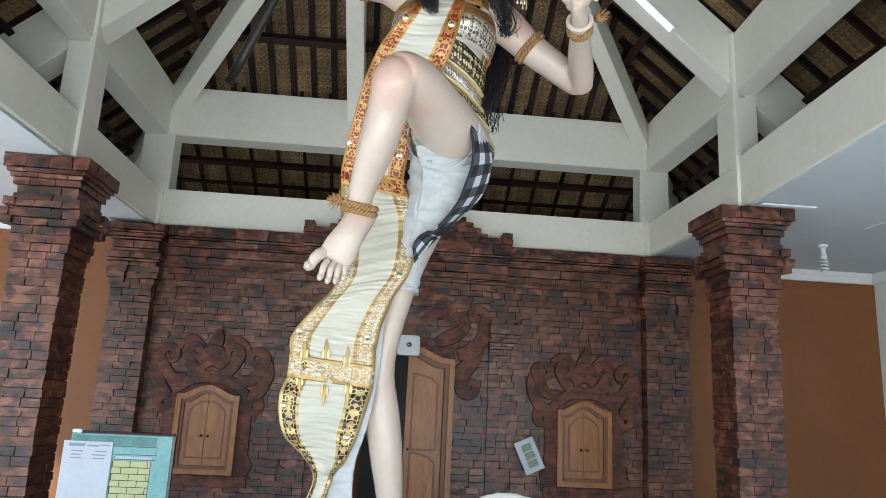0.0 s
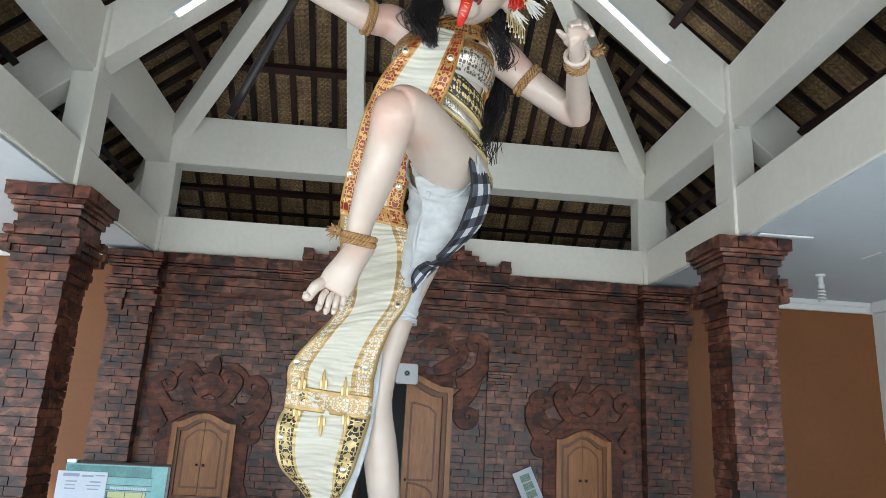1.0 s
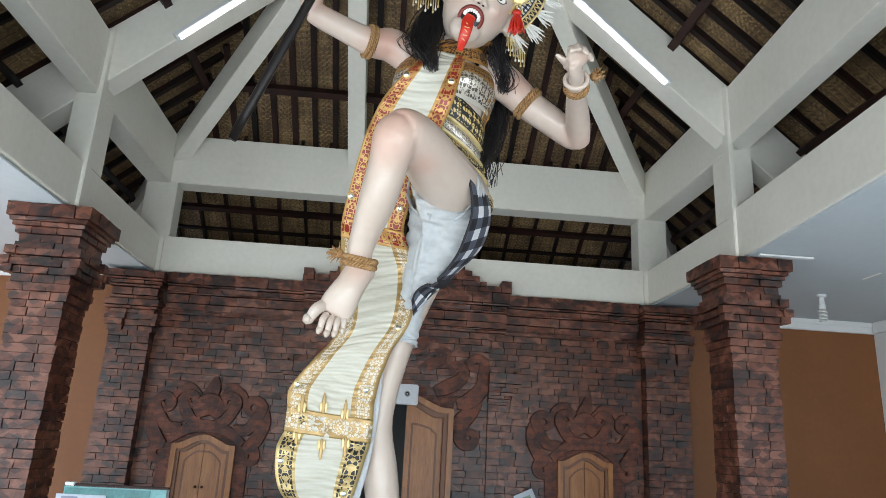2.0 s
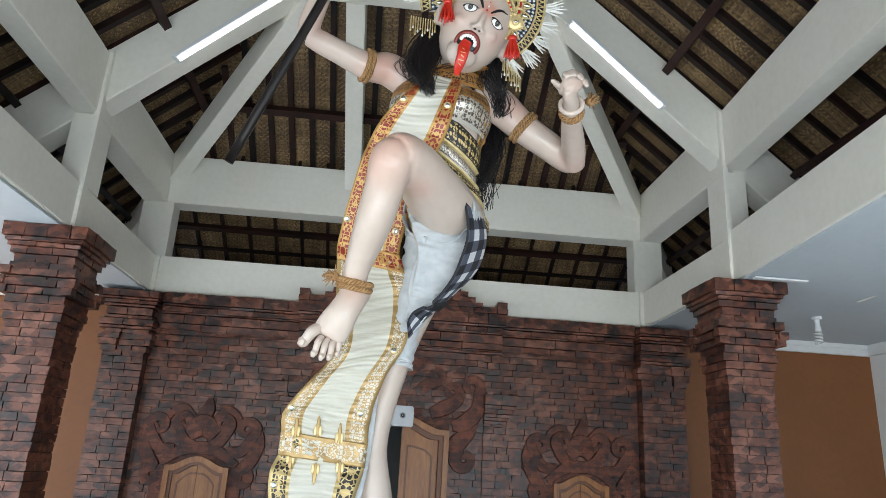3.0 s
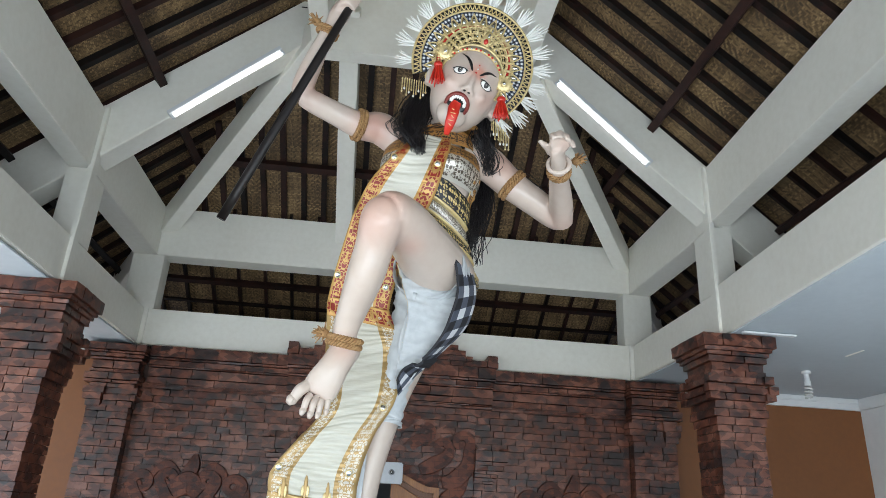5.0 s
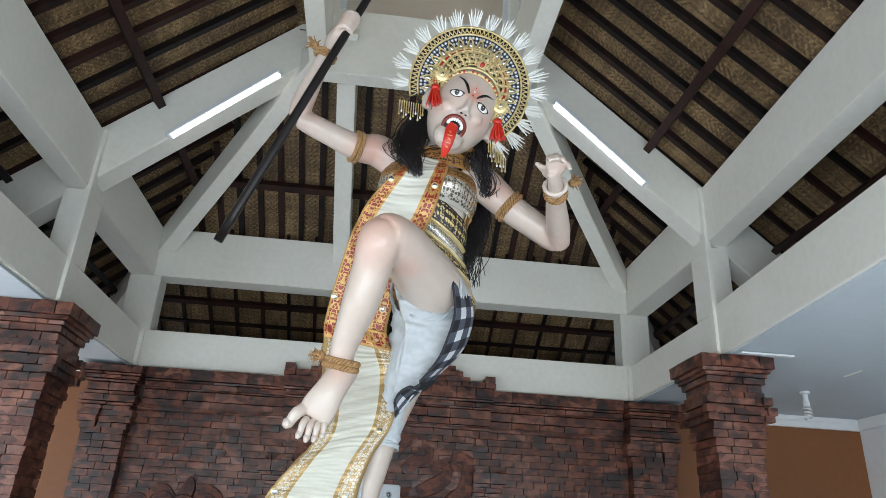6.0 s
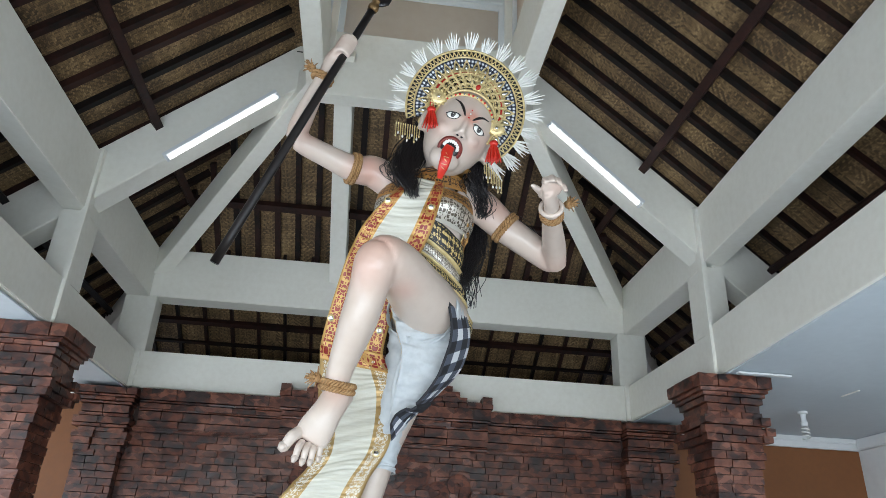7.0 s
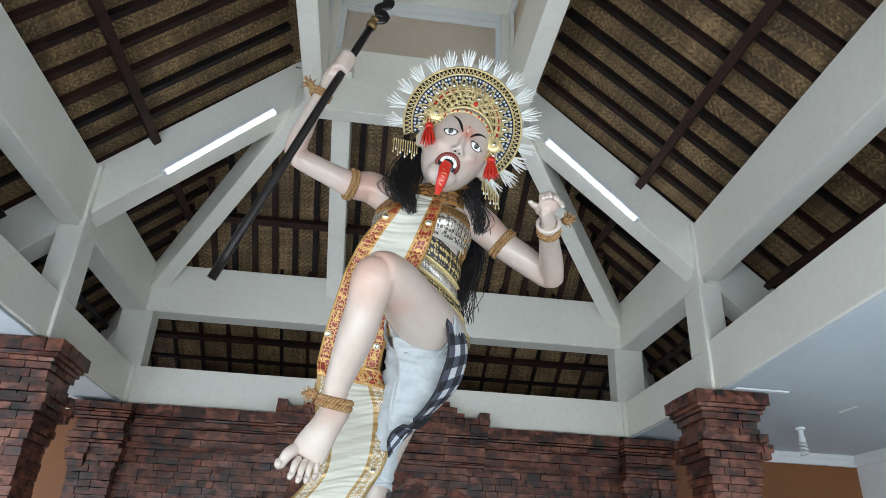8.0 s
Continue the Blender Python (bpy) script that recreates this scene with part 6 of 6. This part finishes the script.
def brick_column(cx, cy, near_side):
    """A square column laid in pinwheel courses, with a corbelled and notched head."""
    col = thing("brick_column", "square red brick column with stepped corbelled head", "column", (cx, cy, 0), "columns under the ring beam")
    boxes = []

    def wheel(z0, z1, h, flip, split, rough):
        t = min(0.12, h * 0.6)
        for f in range(4):
            a, b = (-h, h - t) if not flip else (-h + t, h)
            n = split
            for q in range(n):
                u0, u1 = a + (b - a) * q / n, a + (b - a) * (q + 1) / n
                j = random.uniform(-rough, rough)
                g = 0.003
                p0, p1 = (u0 + g, -h + j), (u1 - g, -h + t)
                x = {0: (p0[0], p1[0], p0[1], p1[1]), 1: (-p1[1], -p0[1], p0[0], p1[0]), 2: (-p1[0], -p0[0], -p1[1], -p0[1]), 3: (p0[1], p1[1], -p1[0], -p0[0])}[f]
                boxes.append((cx + x[0], cx + x[1], cy + x[2], cy + x[3], z0 + g, z1 - g))
    z, k = 0.004, 0
    while z < 2.455:
        wheel(z, min(z + 0.0684, 2.455), 0.198, k % 2, 2 if k % 3 else 1, 0.006)
        z += 0.0684
        k += 1
    for i, (z0, z1, h) in enumerate(TIERS):
        wheel(z0, z1, h, i % 2, 2 if h < 0.3 else 3, 0.005)
        if 0.25 < h < 0.29 and z0 < 2.8:
            for sx in (-1, 1):
                for sy in (-1, 1):
                    boxes.append((cx + sx * (h - 0.02) - 0.04, cx + sx * (h - 0.02) + 0.04, cy + sy * (h - 0.02) - 0.04, cy + sy * (h - 0.02) + 0.04, z0 + 0.004, z1 + 0.012))
    part("core", box(-0.185, 0.185, -0.185, 0.185, 0, 3.19), M_JOINT, col)
    emit_bricks(boxes, col, 300, lambda b: b[5] > 1.2 and (b[2] < cy - 0.1 or (b[0] < cx - 0.1 if near_side < 0 else b[1] > cx + 0.1)))
    return col


brick_column(-2.865, -1.905, 1)
brick_column(2.815, -1.905, -1)
emit_bricks(rows, wall, 300, lambda b: b[0] > 0.9 and 1.1 < b[4] < 2.75 and b[2] > -0.2)

# ---- lamps and small things ----
for sx in (-1, 1):
    a, b = Vector((sx * 2.21, -2.055, 4.835)), Vector((sx * 1.33, -2.055, 5.665))
    d = (b - a).normalized()
    lamp = thing("tube_lamp", "lit fluorescent tube lamp on a white batten", "lamp", tuple(a), "tube lamps on the rafters")
    nrm = Vector((0, 1, 0)).cross(d).normalized()
    nrm = nrm if nrm.z < 0 else -nrm
    part("batten", rel(lamp, bar(a - nrm * 0.045, b - nrm * 0.045, 0.05, 0.04, -nrm, 0.004)), M_METALW, lamp)
    bm = bmesh.new()
    limb(bm, [(*(a + d * 0.03 + nrm * 0.026 + Vector((0, -0.006, 0))), 0.0165, 0.0165), (*(b - d * 0.03 + nrm * 0.026 + Vector((0, -0.006, 0))), 0.0165, 0.0165)], 2, 14)
    part("tube", rel(lamp, bm), M_TUBE, lamp, "glowing white glass tube")
    for e, q in ((a, d), (b, -d)):
        part("end_cap", rel(lamp, bar(e - nrm * 0.01, e + q * 0.026 - nrm * 0.01, 0.032, 0.055, -nrm, 0.003)), M_METALW, lamp)
bulb = thing("spiral_bulb", "unlit white spiral energy saving bulb under the ceiling", "bulb", (4.11, -1.11, 3.198))
bm = bmesh.new()
limb(bm, [(4.11, -1.11, 3.198, 0.045, 0.045), (4.11, -1.11, 3.175, 0.045, 0.045), (4.11, -1.11, 3.165, 0.026, 0.026), (4.11, -1.11, 3.10, 0.026, 0.026), (4.11, -1.11, 3.09, 0.032, 0.032), (4.11, -1.11, 3.05, 0.03, 0.03)], 20, 18)
part("holder", rel(bulb, bm), M_METALW, bulb)
bm = bmesh.new()
limb(bm, [(4.11 + 0.032 * math.cos(i * 0.785), -1.11 + 0.032 * math.sin(i * 0.785), 3.045 - i * 0.0042, 0.009, 0.009) for i in range(30)], 110, 8)
part("spiral_tube", rel(bulb, bm), plain("milky_glass", (0.75, 0.76, 0.74), 0.25), bulb)
batten = thing("ceiling_batten", "slim white ceiling batten beside the column head", "batten", (3.0, -2.30, 3.198))
part("body", rel(batten, box(2.80, 3.26, -2.33, -2.28, 3.182, 3.197, 0.003)), M_METALW, batten)

sign = thing("sensor_box", "small white box with a round dark lens above the door", "box", (0.06, -0.15, 1.935))
part("case", rel(sign, box(-0.055, 0.178, -0.20, -0.125, 1.94, 2.15, 0.012)), material("white_plastic", [(0.50, 0.52, 0.56), (0.58, 0.60, 0.63)], 6, (0.4, 0.5), 0.02), sign)
for r, y, mat in ((0.030, -0.204, plain("grey_plastic", (0.30, 0.31, 0.33), 0.4)), (0.018, -0.212, M_BLACK), (0.008, -0.222, M_METALW)):
    bm = bmesh.new()
    limb(bm, [(0.062, -0.195, 2.05, r, r), (0.062, y, 2.05, r, r)], 2, 18, 0, (0, 0, 1))
    part("lens", rel(sign, bm), mat, sign)

# sheet of paper that hangs askew on the wall
sheet = thing("paper_sheet", "white paper sheet with three green pictures, hung askew", "paper", (1.385, -0.115, 0.975))
M_PAPER = material("white_paper", [(0.46, 0.51, 0.58), (0.54, 0.58, 0.64)], 6, (0.6, 0.8), 0.03)
M_PRINT = material("green_print", [(0.05, 0.09, 0.06), (0.16, 0.24, 0.18), (0.34, 0.40, 0.36)], 45, (0.4, 0.6), 0.0)
sheet.rotation_euler = (radians(-4), radians(-24), 0)
part("page", box(-0.105, 0.105, -0.002, 0.002, -0.17, 0.17), M_PAPER, sheet)
for z in (0.085, 0.0, -0.085):
    part("picture", box(-0.045, 0.060, -0.0055, -0.0025, z - 0.036, z + 0.036), M_PRINT, sheet)
# printed board on an easel in front of the column
PX0, PX1, PZ1, PY = -2.20, -1.535, 1.18, -2.62
board = thing("poster_board", "printed board of a teal facade with a white paper notice", "poster", (PX0, PY, 0))
M_TEAL = material("teal_print", [(0.012, 0.10, 0.10), (0.025, 0.17, 0.17), (0.08, 0.26, 0.25)], 9, (0.25, 0.4), 0.02)
M_TEAL2 = material("pale_teal_print", [(0.07, 0.26, 0.27), (0.17, 0.40, 0.40)], 8, (0.25, 0.4), 0.02)
M_YELLOW = material("pale_yellow_print", [(0.34, 0.36, 0.15), (0.44, 0.45, 0.22)], 7, (0.3, 0.45), 0.02)
M_INK = plain("dark_green_ink", (0.02, 0.05, 0.045), 0.4)
M_PEN = plain("blue_grey_ink", (0.24, 0.27, 0.36), 0.6)


def board_part(name, x0, x1, z0, z1, d0, d1, mat, label=""):
    return part(name, rel(board, box(x0, x1, PY - d1, PY - d0, z0, z1)), mat, board, label)


board_part("panel", PX0, PX1, 0.30, PZ1, -0.02, 0.0, M_BLACK)
board_part("print", PX0 + 0.004, PX1 - 0.018, 0.305, PZ1 - 0.004, 0.001, 0.003, M_TEAL2)
board_part("print", PX0 + 0.01, PX1 - 0.12, PZ1 - 0.075, PZ1 - 0.012, 0.004, 0.006, M_TEAL)
board_part("print", PX0 + 0.03, PX1 - 0.11, PZ1 - 0.125, PZ1 - 0.08, 0.004, 0.006, M_TEAL2)
for i in range(16):
    board_part("dentil", PX0 + 0.30 + i * 0.0145, PX0 + 0.31 + i * 0.0145, PZ1 - 0.155, PZ1 - 0.138, 0.004, 0.006, M_PAPER)
for z in (PZ1 - 0.079, PZ1 - 0.129, PZ1 - 0.16):
    board_part("line", PX0 + 0.02, PX1 - 0.105, z, z + 0.004, 0.0065, 0.008, M_INK)
zz, k = PZ1 - 0.205, 0
while zz > 0.34:
    xx = PX0 + 0.29 - (0.055 if k % 2 else 0.0)
    while xx < PX1 - 0.145:
        xe = min(xx + 0.105, PX1 - 0.14)
        xs = max(xx, PX0 + 0.285)
        if xe - xs > 0.012:
            board_part("printed_brick", xs, xe, zz, zz + 0.036, 0.004, 0.006, M_YELLOW)
        xx += 0.11
    zz -= 0.041
    k += 1
board_part("line", PX0 + 0.28, PX1 - 0.136, 0.32, PZ1 - 0.168, 0.0032, 0.0038, M_INK)
notice = board_part("notice", PX0 - 0.035, PX0 + 0.275, 0.42, PZ1 - 0.052, 0.009, 0.012, M_PAPER, "white handwritten paper notice")
for x0, x1, z, h in ((0.0, 0.10, 0.085, 0.020), (0.115, 0.19, 0.085, 0.012), (0.20, 0.26, 0.078, 0.008), (0.02, 0.09, 0.118, 0.008), (0.17, 0.24, 0.118, 0.008), (0.02, 0.08, 0.140, 0.007), (0.15, 0.24, 0.140, 0.007), (0.02, 0.085, 0.162, 0.007), (0.16, 0.23, 0.162, 0.007)):
    part("writing", rel(board, box(PX0 + x0, PX0 + x1, PY - 0.0145, PY - 0.0125, PZ1 - z, PZ1 - z + h)), M_PEN, notice)
for x in (PX0 + 0.10, PX1 - 0.10):
    part("leg", rel(board, bar((x, PY + 0.035, 0.0), (x, PY + 0.035, 1.10), 0.03, 0.03, (0, 1, 0))), M_SLAT, board)
part("clamp", rel(board, box(PX0 + 0.01, PX0 + 0.07, PY - 0.025, PY + 0.03, PZ1 + 0.0, PZ1 + 0.022, 0.004)), M_METALW, board)
part("top_rail", rel(board, box(PX0, PX1 - 0.005, PY - 0.012, PY + 0.02, PZ1, PZ1 + 0.014, 0.003)), M_SLAT, board)

# low stand with a folded cloth beside the statue
stand = thing("cloth_stand", "low dark stand with a folded white and gold cloth", "stand", (0.50, -3.55, 0))
part("top", rel(stand, box(0.36, 0.66, -3.68, -3.42, 0.90, 0.925, 0.004)), M_SLAT, stand)
for x in (0.38, 0.62):
    for y in (-3.66, -3.46):
        part("leg", rel(stand, box(x, x + 0.025, y, y + 0.025, 0, 0.90)), M_SLAT, stand)
cloth = thing("folded_cloth", "folded white cloth with gold hem on the stand", "cloth", (0.50, -3.55, 0.925))
bm = bmesh.new()
limb(bm, [(0.37, -3.60, 0.945, 0.018, 0.05), (0.44, -3.60, 0.960, 0.022, 0.06), (0.54, -3.58, 0.964, 0.024, 0.06), (0.65, -3.57, 0.95, 0.02, 0.05)], 20, 16, 0, (0, 0, 1), fold=0.04)
part("cloth", rel(cloth, bm), material("folded_cotton", [(0.56, 0.56, 0.54), (0.64, 0.64, 0.62)], 8, (0.7, 0.9), 0.2), cloth)
bm = bmesh.new()
limb(bm, [(0.40, -3.668, 0.945, 0.007, 0.004), (0.52, -3.668, 0.955, 0.008, 0.004), (0.64, -3.64, 0.945, 0.007, 0.004)], 14, 8, 0, (0, 0, 1))
part("hem", rel(cloth, bm), SM[9], cloth, "gold hem")
